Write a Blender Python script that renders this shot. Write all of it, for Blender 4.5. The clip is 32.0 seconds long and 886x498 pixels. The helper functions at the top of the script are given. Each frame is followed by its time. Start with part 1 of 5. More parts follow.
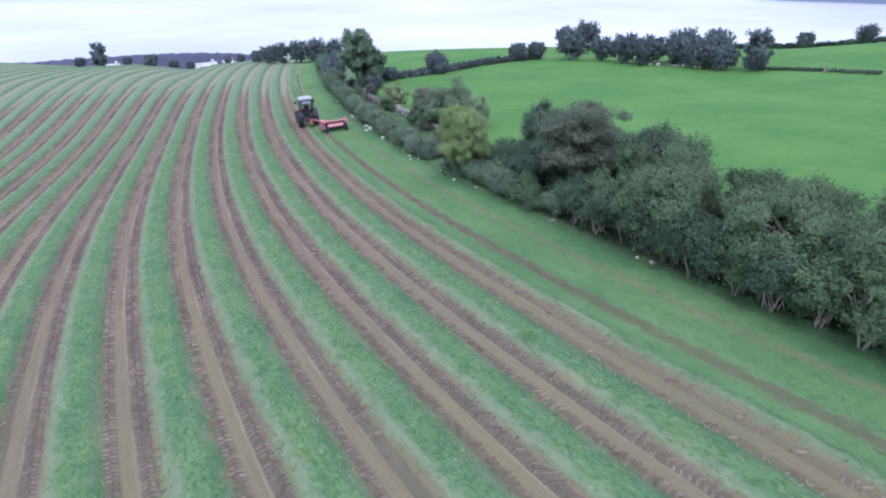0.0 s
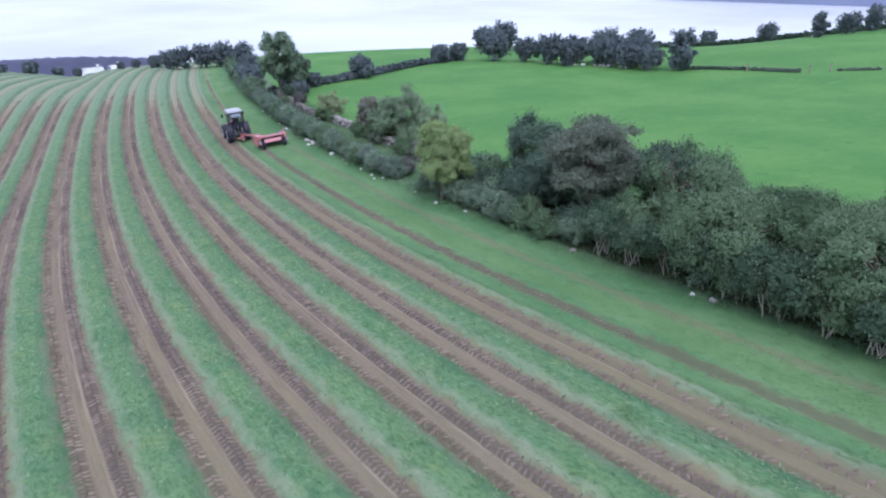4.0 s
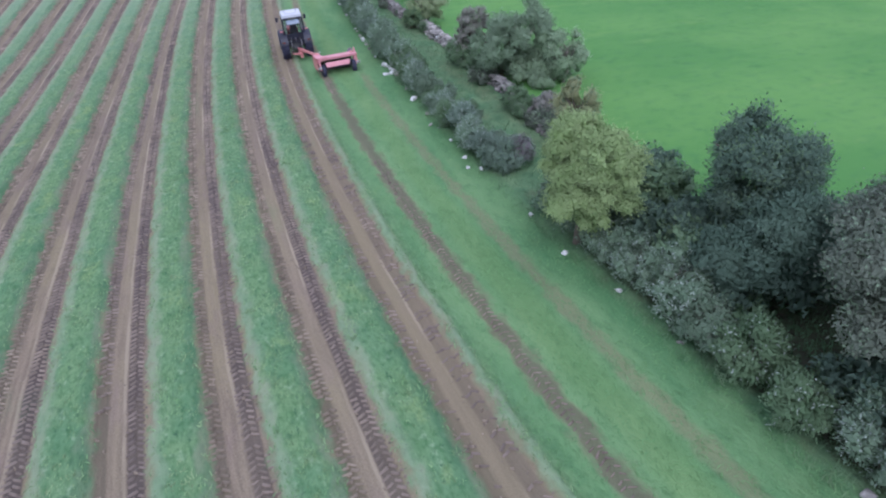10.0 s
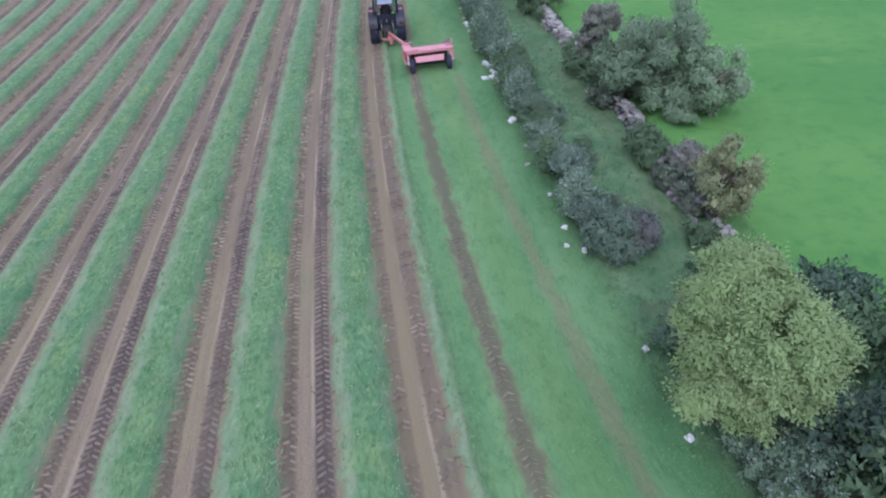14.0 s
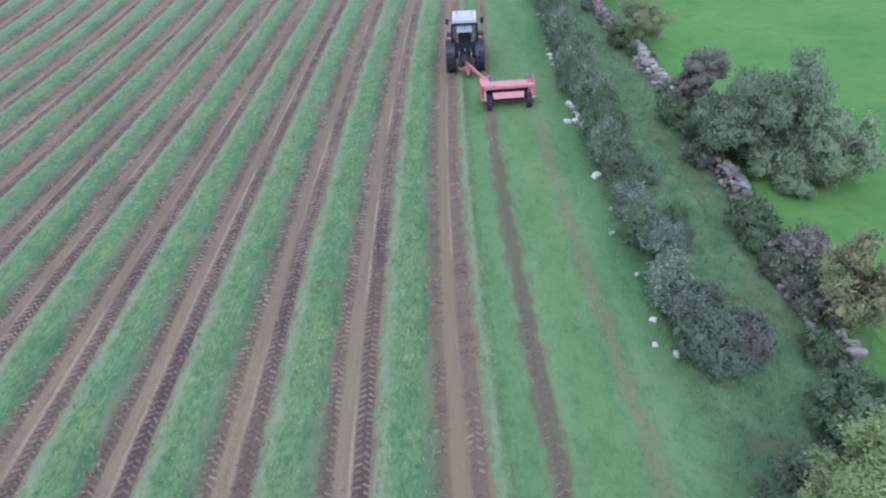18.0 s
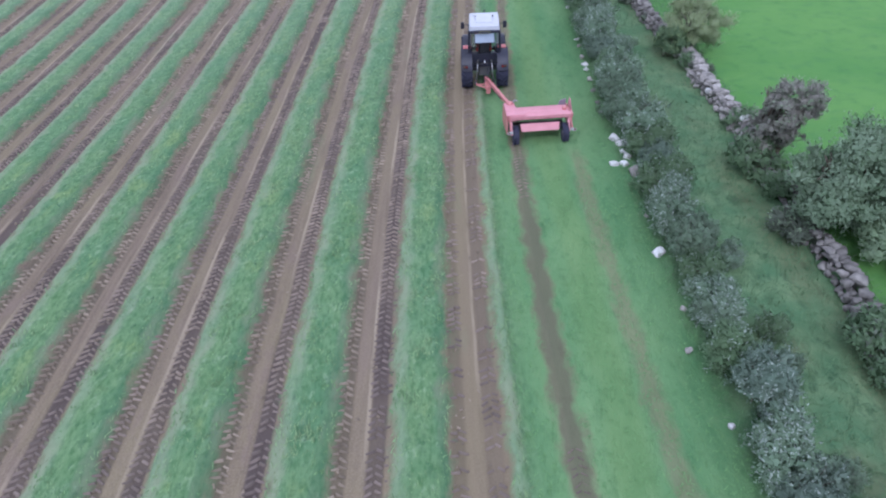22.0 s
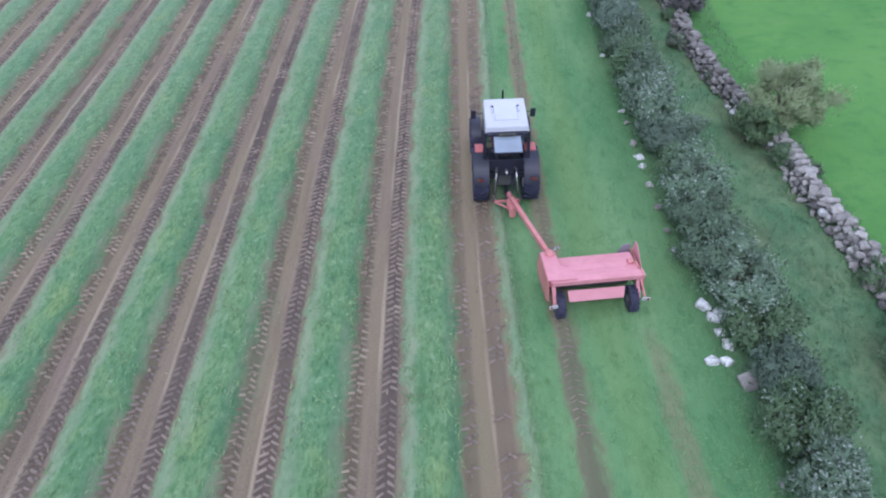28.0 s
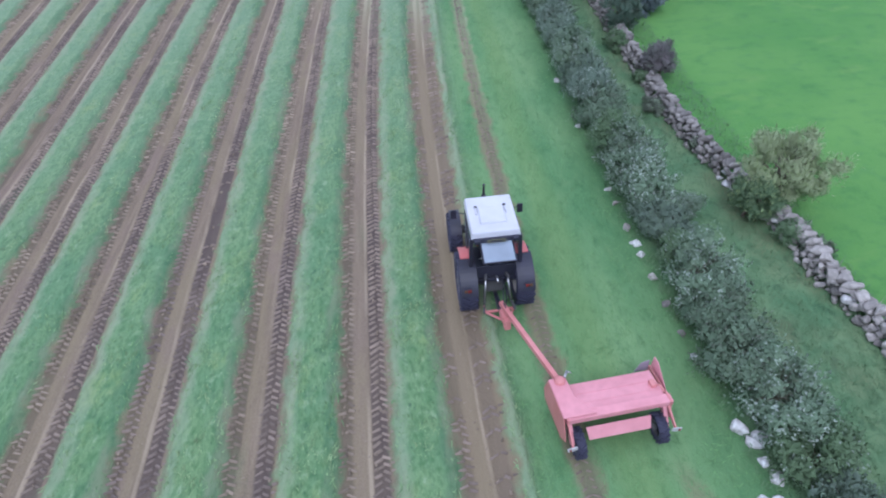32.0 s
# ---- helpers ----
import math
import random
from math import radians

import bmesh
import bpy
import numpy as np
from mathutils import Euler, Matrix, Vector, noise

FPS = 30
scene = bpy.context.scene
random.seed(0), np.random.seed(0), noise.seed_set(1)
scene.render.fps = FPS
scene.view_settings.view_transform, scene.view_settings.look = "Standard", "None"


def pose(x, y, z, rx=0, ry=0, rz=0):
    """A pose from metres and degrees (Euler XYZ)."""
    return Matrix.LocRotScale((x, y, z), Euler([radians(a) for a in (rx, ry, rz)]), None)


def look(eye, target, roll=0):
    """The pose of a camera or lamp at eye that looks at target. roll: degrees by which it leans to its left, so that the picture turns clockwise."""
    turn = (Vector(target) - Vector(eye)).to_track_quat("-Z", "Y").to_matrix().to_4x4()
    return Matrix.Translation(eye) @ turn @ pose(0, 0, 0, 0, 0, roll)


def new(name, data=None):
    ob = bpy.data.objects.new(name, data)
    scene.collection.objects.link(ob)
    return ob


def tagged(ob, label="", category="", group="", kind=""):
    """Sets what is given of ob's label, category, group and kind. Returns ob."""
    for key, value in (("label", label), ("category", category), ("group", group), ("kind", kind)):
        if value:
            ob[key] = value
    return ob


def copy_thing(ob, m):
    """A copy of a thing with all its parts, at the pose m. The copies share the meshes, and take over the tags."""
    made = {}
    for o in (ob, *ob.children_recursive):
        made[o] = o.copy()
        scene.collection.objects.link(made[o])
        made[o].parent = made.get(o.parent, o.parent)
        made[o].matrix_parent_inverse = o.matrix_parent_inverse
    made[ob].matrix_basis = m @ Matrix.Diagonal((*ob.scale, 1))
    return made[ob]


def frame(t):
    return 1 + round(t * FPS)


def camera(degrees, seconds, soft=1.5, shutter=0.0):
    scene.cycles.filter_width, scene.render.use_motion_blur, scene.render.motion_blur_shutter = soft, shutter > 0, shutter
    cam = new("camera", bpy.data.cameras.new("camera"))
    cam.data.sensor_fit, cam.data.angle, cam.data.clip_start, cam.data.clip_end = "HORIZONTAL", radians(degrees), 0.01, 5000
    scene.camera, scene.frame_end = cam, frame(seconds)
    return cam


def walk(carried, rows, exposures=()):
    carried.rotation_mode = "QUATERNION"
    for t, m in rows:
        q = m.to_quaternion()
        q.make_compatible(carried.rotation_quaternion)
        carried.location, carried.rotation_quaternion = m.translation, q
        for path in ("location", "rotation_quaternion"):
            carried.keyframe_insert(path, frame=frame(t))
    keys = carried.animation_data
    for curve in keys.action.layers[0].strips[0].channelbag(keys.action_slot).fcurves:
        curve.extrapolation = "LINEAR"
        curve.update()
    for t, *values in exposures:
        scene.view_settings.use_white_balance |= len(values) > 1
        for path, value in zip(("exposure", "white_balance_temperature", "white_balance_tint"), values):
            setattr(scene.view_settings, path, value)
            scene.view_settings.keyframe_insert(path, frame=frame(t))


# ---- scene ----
cam = camera(68.30, 32.0, soft=2.1)
PATH = [
    (0.0, (0.181, 1.384, 12.319), (4.957, 14.009, 5.777), -1.06),
    (0.5, (-0.356, 2.030, 12.227), (5.401, 14.224, 5.659), -0.62),
    (1.0, (-1.017, 2.735, 12.216), (5.226, 14.687, 5.644), -0.50),
    (1.5, (-1.413, 3.340, 12.227), (4.983, 15.205, 5.648), -0.47),
    (2.0, (-1.797, 4.140, 12.212), (4.744, 15.923, 5.626), -0.35),
    (2.5, (-1.974, 4.759, 12.218), (4.688, 16.472, 5.629), -0.31),
    (3.0, (-2.217, 5.644, 12.289), (4.528, 17.307, 5.696), -0.24),
    (3.5, (-2.277, 6.485, 12.259), (4.469, 18.150, 5.669), -0.19),
    (5.5, (-1.240, 11.979, 12.094), (5.562, 23.541, 5.383), -0.13),
    (6.0, (-0.463, 13.669, 12.027), (6.275, 25.119, 5.064), -0.14),
    (6.5, (0.353, 15.093, 12.001), (7.044, 26.458, 4.855), -0.16),
    (7.0, (1.289, 16.539, 12.022), (7.964, 27.827, 4.741), -0.12),
    (7.5, (2.052, 17.631, 11.997), (8.682, 28.819, 4.521), -0.10),
    (8.0, (2.880, 18.776, 11.919), (9.385, 29.788, 4.083), -0.15),
    (8.5, (3.480, 19.793, 11.842), (9.729, 30.700, 3.657), -0.11),
    (9.0, (4.035, 20.896, 11.722), (9.749, 31.809, 3.164), -0.02),
    (9.5, (4.503, 21.867, 11.634), (9.455, 32.893, 2.752), 0.00),
    (10.0, (5.097, 22.985, 11.515), (9.172, 34.164, 2.381), -0.25),
    (10.5, (5.576, 24.010, 11.413), (9.044, 35.256, 2.113), -0.31),
    (11.0, (6.130, 25.228, 11.289), (9.086, 36.478, 1.818), -0.56),
    (11.5, (6.599, 26.313, 11.232), (9.290, 37.502, 1.611), -0.54),
    (12.0, (7.061, 27.479, 11.194), (9.590, 38.574, 1.420), -0.57),
    (12.5, (7.428, 28.423, 11.140), (9.822, 39.445, 1.251), -0.48),
    (13.0, (7.794, 29.373, 11.009), (10.077, 40.383, 1.081), -0.36),
    (13.5, (7.939, 29.952, 10.998), (10.129, 40.947, 1.032), -0.25),
    (14.0, (8.017, 30.538, 11.072), (9.797, 41.596, 1.095), -0.20),
    (14.5, (8.028, 31.040, 11.178), (9.244, 42.183, 1.210), -0.25),
    (16.5, (8.052, 32.368, 11.039), (8.691, 43.612, 1.132), -0.11),
    (17.0, (8.040, 32.658, 11.031), (8.700, 43.898, 1.120), 0.08),
    (17.5, (8.100, 33.139, 11.028), (8.626, 44.406, 1.139), -0.09),
    (18.0, (8.149, 33.887, 11.023), (8.601, 45.146, 1.123), -0.16),
    (18.5, (8.164, 34.657, 10.912), (8.589, 45.934, 1.031), -0.31),
    (19.0, (8.125, 35.483, 10.837), (8.553, 46.745, 0.938), -0.23),
    (19.5, (8.096, 36.313, 10.719), (8.542, 47.474, 0.706), -0.12),
    (20.0, (8.125, 37.170, 10.654), (8.547, 48.165, 0.459), -0.22),
    (20.5, (8.107, 38.060, 10.545), (8.502, 48.897, 0.182), -0.18),
    (21.0, (8.071, 38.947, 10.441), (8.474, 49.683, -0.027), 0.05),
    (21.5, (7.960, 39.863, 10.397), (8.378, 50.529, -0.142), 0.11),
    (22.0, (7.822, 40.838, 10.449), (8.261, 51.451, -0.142), 0.25),
    (22.5, (7.859, 41.773, 10.361), (8.247, 52.422, -0.196), -0.02),
    (23.0, (7.761, 42.700, 10.334), (8.159, 53.195, -0.376), 0.19),
    (23.5, (7.743, 43.702, 10.307), (8.089, 53.849, -0.734), -0.08),
    (24.0, (7.683, 44.773, 10.304), (7.994, 54.609, -1.016), -0.09),
    (24.5, (7.614, 45.795, 10.193), (7.952, 55.628, -1.130), 0.25),
    (25.0, (7.610, 46.775, 10.154), (8.064, 56.574, -1.194), 0.45),
    (25.5, (7.626, 47.672, 10.068), (8.249, 57.492, -1.254), 0.47),
    (27.5, (7.601, 50.974, 9.643), (8.406, 60.868, -1.602), 0.86),
    (28.0, (7.572, 51.574, 9.539), (8.358, 61.507, -1.673), 0.80),
    (28.5, (7.560, 52.073, 9.450), (8.341, 62.050, -1.724), 0.82),
    (29.0, (7.544, 52.521, 9.449), (8.354, 62.654, -1.581), 0.76),
    (29.5, (7.540, 52.938, 9.436), (8.706, 63.281, -1.365), 0.46),
    (30.0, (7.436, 53.360, 9.389), (8.947, 63.767, -1.307), 0.48),
    (30.5, (7.326, 53.733, 9.375), (8.951, 64.131, -1.313), 0.51),
    (31.0, (7.273, 54.116, 9.322), (9.017, 64.512, -1.351), 0.59),
    (31.5, (7.212, 54.532, 9.246), (9.006, 64.950, -1.396), 0.60),
    (32.0, (7.189, 54.949, 9.195), (9.009, 65.395, -1.415), 0.55),
]
walk(cam, [(t, look(e, g, r)) for t, e, g, r in PATH], exposures=[(0, 0.53, 5580, 20), (7, 0.47, 5530, 20), (14, 0.48, 5480, 19), (21, 0.51, 5460, 19), (25, 0.53, 5450, 18.8), (32, 0.58, 5420, 17.0)])

# world, sun
world = bpy.data.worlds.new("overcast")
scene.world = world
world.use_nodes = True
wn, wl = world.node_tree.nodes, world.node_tree.links
bg = wn["Background"]
sky = wn.new("ShaderNodeTexSky")
sky.sky_type = "NISHITA"
sky.sun_disc = False
sky.sun_elevation, sky.sun_rotation = radians(52), radians(200)
sky.air_density, sky.dust_density = 1.0, 2.0
wco = wn.new("ShaderNodeTexCoord")
wno = wn.new("ShaderNodeTexNoise")
wno.inputs["Scale"].default_value, wno.inputs["Detail"].default_value = 2.5, 5
wra = wn.new("ShaderNodeValToRGB")
wra.color_ramp.elements[0].position, wra.color_ramp.elements[0].color = 0.35, (6.2, 6.6, 7.3, 1)
wra.color_ramp.elements[1].position, wra.color_ramp.elements[1].color = 0.65, (9.0, 9.2, 9.6, 1)
wmi = wn.new("ShaderNodeMix")
wmi.data_type = "RGBA"
wmi.inputs[0].default_value = 0.86
wl.new(wco.outputs["Generated"], wno.inputs["Vector"])
wl.new(wno.outputs["Fac"], wra.inputs["Fac"])
wl.new(sky.outputs["Color"], wmi.inputs[6])
wl.new(wra.outputs["Color"], wmi.inputs[7])
wl.new(wmi.outputs[2], bg.inputs["Color"])
bg.inputs["Strength"].default_value = 0.118
sun = new("sun", bpy.data.lights.new("sun", "SUN"))
sun.data.energy, sun.data.angle, sun.data.color = 0.9, radians(16), (1.0, 0.97, 0.92)
sun.matrix_world = look((-20, -60, 90), (0, 0, 0))

# ---- materials ----
def mat(name, base, rough=0.7, metal=0.0, vary=0.15, scale=8.0, bump=0.0, bscale=40.0, second=None, island=0.0, rnd=0.0, coord="Object", spec=0.5):
    """A two-scale procedural surface: broad patches, fine grain, relief."""
    m = bpy.data.materials.new(name)
    m.use_nodes = True
    n, l = m.node_tree.nodes, m.node_tree.links
    b = n["Principled BSDF"]
    b.inputs["Roughness"].default_value, b.inputs["Metallic"].default_value = rough, metal
    b.inputs["Specular IOR Level"].default_value = spec
    tc = n.new("ShaderNodeTexCoord")
    na, nb = n.new("ShaderNodeTexNoise"), n.new("ShaderNodeTexNoise")
    na.inputs["Scale"].default_value, na.inputs["Detail"].default_value = scale * 0.22, 4
    nb.inputs["Scale"].default_value, nb.inputs["Detail"].default_value = scale, 5
    for q in (na, nb):
        l.new(tc.outputs[coord], q.inputs["Vector"])
    mx = n.new("ShaderNodeMix")
    mx.data_type = "RGBA"
    two = second or tuple(c * 0.62 for c in base)
    mx.inputs[6].default_value, mx.inputs[7].default_value = (*base, 1), (*two, 1)
    ra = n.new("ShaderNodeMapRange")
    ra.inputs[1].default_value, ra.inputs[2].default_value = 0.35, 0.68
    l.new(na.outputs["Fac"], ra.inputs[0])
    l.new(ra.outputs[0], mx.inputs[0])
    hs = n.new("ShaderNodeHueSaturation")
    l.new(mx.outputs[2], hs.inputs["Color"])
    val = n.new("ShaderNodeMath")
    val.operation = "MULTIPLY_ADD"
    val.inputs[1].default_value, val.inputs[2].default_value = 2 * vary, 1 - vary
    l.new(nb.outputs["Fac"], val.inputs[0])
    last = val.outputs[0]
    for amount, node, out in ((island, "ShaderNodeNewGeometry", "Random Per Island"), (rnd, "ShaderNodeObjectInfo", "Random")):
        if amount:
            g = n.new(node)
            k = n.new("ShaderNodeMath")
            k.operation = "MULTIPLY_ADD"
            k.inputs[1].default_value, k.inputs[2].default_value = 2 * amount, 1 - amount
            l.new(g.outputs[out], k.inputs[0])
            p = n.new("ShaderNodeMath")
            p.operation = "MULTIPLY"
            l.new(last, p.inputs[0])
            l.new(k.outputs[0], p.inputs[1])
            last = p.outputs[0]
    l.new(last, hs.inputs["Value"])
    l.new(hs.outputs["Color"], b.inputs["Base Color"])
    if bump:
        nc = n.new("ShaderNodeTexNoise")
        nc.inputs["Scale"].default_value, nc.inputs["Detail"].default_value = bscale, 4
        l.new(tc.outputs[coord], nc.inputs["Vector"])
        bu = n.new("ShaderNodeBump")
        bu.inputs["Strength"].default_value, bu.inputs["Distance"].default_value = bump, 0.03
        l.new(nc.outputs["Fac"], bu.inputs["Height"])
        l.new(bu.outputs["Normal"], b.inputs["Normal"])
    return m


def leafmat(name, a, b2, island=0.07, rnd=0.10, scale=3.0, vary=0.22):
    m = mat(name, a, rough=0.7, vary=vary, scale=scale, second=b2, island=island, rnd=rnd, spec=0.15)
    # thin leaves let part of the light through
    n, l = m.node_tree.nodes, m.node_tree.links
    b = n["Principled BSDF"]
    tr, mx = n.new("ShaderNodeBsdfTranslucent"), n.new("ShaderNodeMixShader")
    l.new(b.inputs["Base Color"].links[0].from_socket, tr.inputs["Color"])
    mx.inputs[0].default_value = 0.42
    l.new(b.outputs[0], mx.inputs[1])
    l.new(tr.outputs[0], mx.inputs[2])
    l.new(mx.outputs[0], n["Material Output"].inputs["Surface"])
    return m


# ---- land form ----
PERIOD, STRIP = 2.67, 0.92


def bend(y):
    """Sideways bow of the rows and of the hedge."""
    y = np.clip(y, -25, 150)
    return np.where(y < 42.5, 0.0023 * (42.5 - y) ** 2, 0.00125 * (y - 42.5) ** 2)


def land(x, y):
    """Height of the hill: falls ahead, rises to the pasture, rounds off at a crest."""
    x, y = np.asarray(x, float), np.asarray(y, float)
    c = np.clip(y, -300, 420)
    q = np.clip(c, 0, 200)
    w = np.clip((y - 60) / 60, 0, 1)
    w = w * w * (3 - 2 * w)
    side = 28 * np.tanh(x / 28)
    side = np.where(x > 0, side, side * (1 - w) - 0.95 * np.maximum(x, -60) * w)
    z = 2.55 - 0.13 * c + 8.4e-5 * q * q + 8.87e-4 * q * side + 0.0106 * np.maximum(0, np.minimum(c, 127) - 60)
    far = np.hypot(np.maximum(c, 0), 0.92 * np.maximum(x - 15, 0))
    z = z - 0.0011 * np.maximum(0, far - 127) ** 2 - 0.033 * np.maximum(0, x - 30)
    z = z + 2.2 * w * np.exp(-((x - 3) / 16) ** 2)
    w3 = np.clip((y - 75) / 45, 0, 1)
    z = z + 0.15 * np.clip(2 - x, 0, 12) * w3 * w3 * (3 - 2 * w3)
    q1, q2 = np.clip((x - 60) / 50, 0, 1), np.clip((105 - y) / 35, 0, 1)
    z = z + (3.0 + 0.04 * np.clip(x - 110, 0, 60)) * q1 * q1 * (3 - 2 * q1) * q2 * q2 * (3 - 2 * q2)
    return np.maximum(z, -62.0)


def lz(x, y):
    return float(land(x, y))


def wall_line(y):
    """The old boundary between lane and pasture, on past both ends of the wall."""
    return np.interp(y, (-25, 0, 25, 38, 43, 48, 51, 54, 61.5, 65, 68, 70.8, 75, 78, 81.4, 92, 130), (30.8, 24.5, 21.1, 20.4, 18.8, 19.15, 19.4, 19.75, 20.15, 20.1, 20.2, 19.85, 19.75, 20.05, 20.4, 21.5, 30.0))


def wall_x(y):
    """The old wall wanders a little along that line."""
    return float(wall_line(y)) + 0.05 * math.sin(y * 1.7)


# ---- mesh helpers ----
def mesh(name, verts, faces, material=None, smooth=False):
    me = bpy.data.meshes.new(name)
    me.from_pydata([tuple(v) for v in verts] if not isinstance(verts, list) else verts, [], faces if isinstance(faces, list) else [tuple(f) for f in faces])
    if material:
        me.materials.append(material)
    if smooth:
        me.polygons.foreach_set("use_smooth", [True] * len(me.polygons))
    me.update()
    return me


def quick(name, verts, faces, material, smooth=False):
    """Mesh from arrays: verts (n, 3), faces (m, 3 or 4)."""
    me = bpy.data.meshes.new(name)
    k = faces.shape[1]
    me.vertices.add(len(verts))
    me.vertices.foreach_set("co", np.ascontiguousarray(verts, dtype=np.float32).ravel())
    me.loops.add(faces.size)
    me.loops.foreach_set("vertex_index", np.ascontiguousarray(faces, dtype=np.int32).ravel())
    me.polygons.add(len(faces))
    me.polygons.foreach_set("loop_start", np.arange(0, faces.size, k, dtype=np.int32))
    me.polygons.foreach_set("loop_total", np.full(len(faces), k, dtype=np.int32))
    me.update(calc_edges=True)
    me.materials.append(material)
    if smooth:
        me.polygons.foreach_set("use_smooth", [True] * len(faces))
    return me


def part(name, data, material, parent, label=""):
    """Links a bmesh or mesh as one object under a thing."""
    if isinstance(data, bmesh.types.BMesh):
        me = bpy.data.meshes.new(name)
        data.to_mesh(me)
        data.free()
    else:
        me = data
    if material and not me.materials:
        me.materials.append(material)
    ob = new(name, me)
    ob.parent = parent
    if label:
        ob["label"] = label
    return ob


def thing(name, label, category, m=None, group="", kind="", data=None):
    ob = new(name, data)
    if m is not None:
        ob.matrix_basis = m
    return tagged(ob, label, category, group, kind)


def box(sx, sy, sz, at=(0, 0, 0), rot=(0, 0, 0), bevel=0.02, taper=None, bm=None):
    """A bevelled box of that size centred at a place; taper scales its top in x and y."""
    own = bmesh.new()
    bmesh.ops.create_cube(own, size=1.0)
    for v in own.verts:
        k = (taper[0], taper[1]) if taper and v.co.z > 0 else (1, 1)
        v.co = Vector((v.co.x * sx * k[0], v.co.y * sy * k[1], v.co.z * sz))
    if bevel:
        bmesh.ops.bevel(own, geom=list(own.edges), offset=min(bevel, 0.45 * min(sx, sy, sz)), segments=2, affect="EDGES", profile=0.5)
    own.transform(pose(*at, *rot))
    return joined(own, bm)


def joined(own, bm):
    if bm is None:
        return own
    me = bpy.data.meshes.new("t")
    own.to_mesh(me)
    own.free()
    bm.from_mesh(me)
    bpy.data.meshes.remove(me)
    return bm


def lathe(profile, seg=28, at=(0, 0, 0), rot=(0, 0, 0), bm=None, smooth=True):
    """Turns (radius, height) pairs round z."""
    own = bmesh.new()
    rings = []
    for r, h in profile:
        rings.append([own.verts.new((r * math.cos(a), r * math.sin(a), h)) for a in [2 * math.pi * i / seg for i in range(seg)]] if r > 1e-5 else [own.verts.new((0, 0, h))])
    for a, b in zip(rings, rings[1:]):
        for i in range(seg):
            j = (i + 1) % seg
            q = [a[i % len(a)], a[j % len(a)], b[j % len(b)], b[i % len(b)]]
            q = list(dict.fromkeys(q))
            if len(q) > 2:
                f = own.faces.new(q)
                f.smooth = smooth
    bmesh.ops.recalc_face_normals(own, faces=own.faces)
    own.transform(pose(*at, *rot))
    return joined(own, bm)


def tube(path, radius, seg=8, bm=None):
    """A round bar along a line of points; radius may be a list."""
    own = bmesh.new()
    pts = [Vector(p) for p in path]
    rad = radius if isinstance(radius, (list, tuple)) else [radius] * len(pts)
    rings = []
    for i, p in enumerate(pts):
        d = (pts[min(i + 1, len(pts) - 1)] - pts[max(i - 1, 0)]).normalized()
        s = d.orthogonal().normalized() if i == 0 else (side - d * side.dot(d)).normalized()
        side = s
        u = d.cross(s)
        rings.append([own.verts.new(p + (s * math.cos(a) + u * math.sin(a)) * rad[i]) for a in [2 * math.pi * k / seg for k in range(seg)]])
    for a, b in zip(rings, rings[1:]):
        for k in range(seg):
            f = own.faces.new((a[k], a[(k + 1) % seg], b[(k + 1) % seg], b[k]))
            f.smooth = True
    own.faces.new(rings[0][::-1])
    own.faces.new(rings[-1])
    bmesh.ops.recalc_face_normals(own, faces=own.faces)
    return joined(own, bm)


def slab(outline, thick, axis="z", at=(0, 0, 0), rot=(0, 0, 0), bevel=0.008, bm=None):
    """A flat plate cut to an outline of (a, b) pairs, thickened along its normal."""
    own = bmesh.new()
    vs = [own.verts.new((a, b, -thick / 2)) for a, b in outline]
    f = own.faces.new(vs)
    r = bmesh.ops.extrude_face_region(own, geom=[f])
    for v in r["geom"]:
        if isinstance(v, bmesh.types.BMVert):
            v.co.z += thick
    bmesh.ops.recalc_face_normals(own, faces=own.faces)
    if bevel:
        bmesh.ops.bevel(own, geom=list(own.edges), offset=bevel, segments=1, affect="EDGES")
    if axis == "x":
        own.transform(Matrix(((0, 0, 1, 0), (1, 0, 0, 0), (0, 1, 0, 0), (0, 0, 0, 1))))
    elif axis == "y":
        own.transform(Matrix(((1, 0, 0, 0), (0, 0, -1, 0), (0, 1, 0, 0), (0, 0, 0, 1))))
    own.transform(pose(*at, *rot))
    return joined(own, bm)

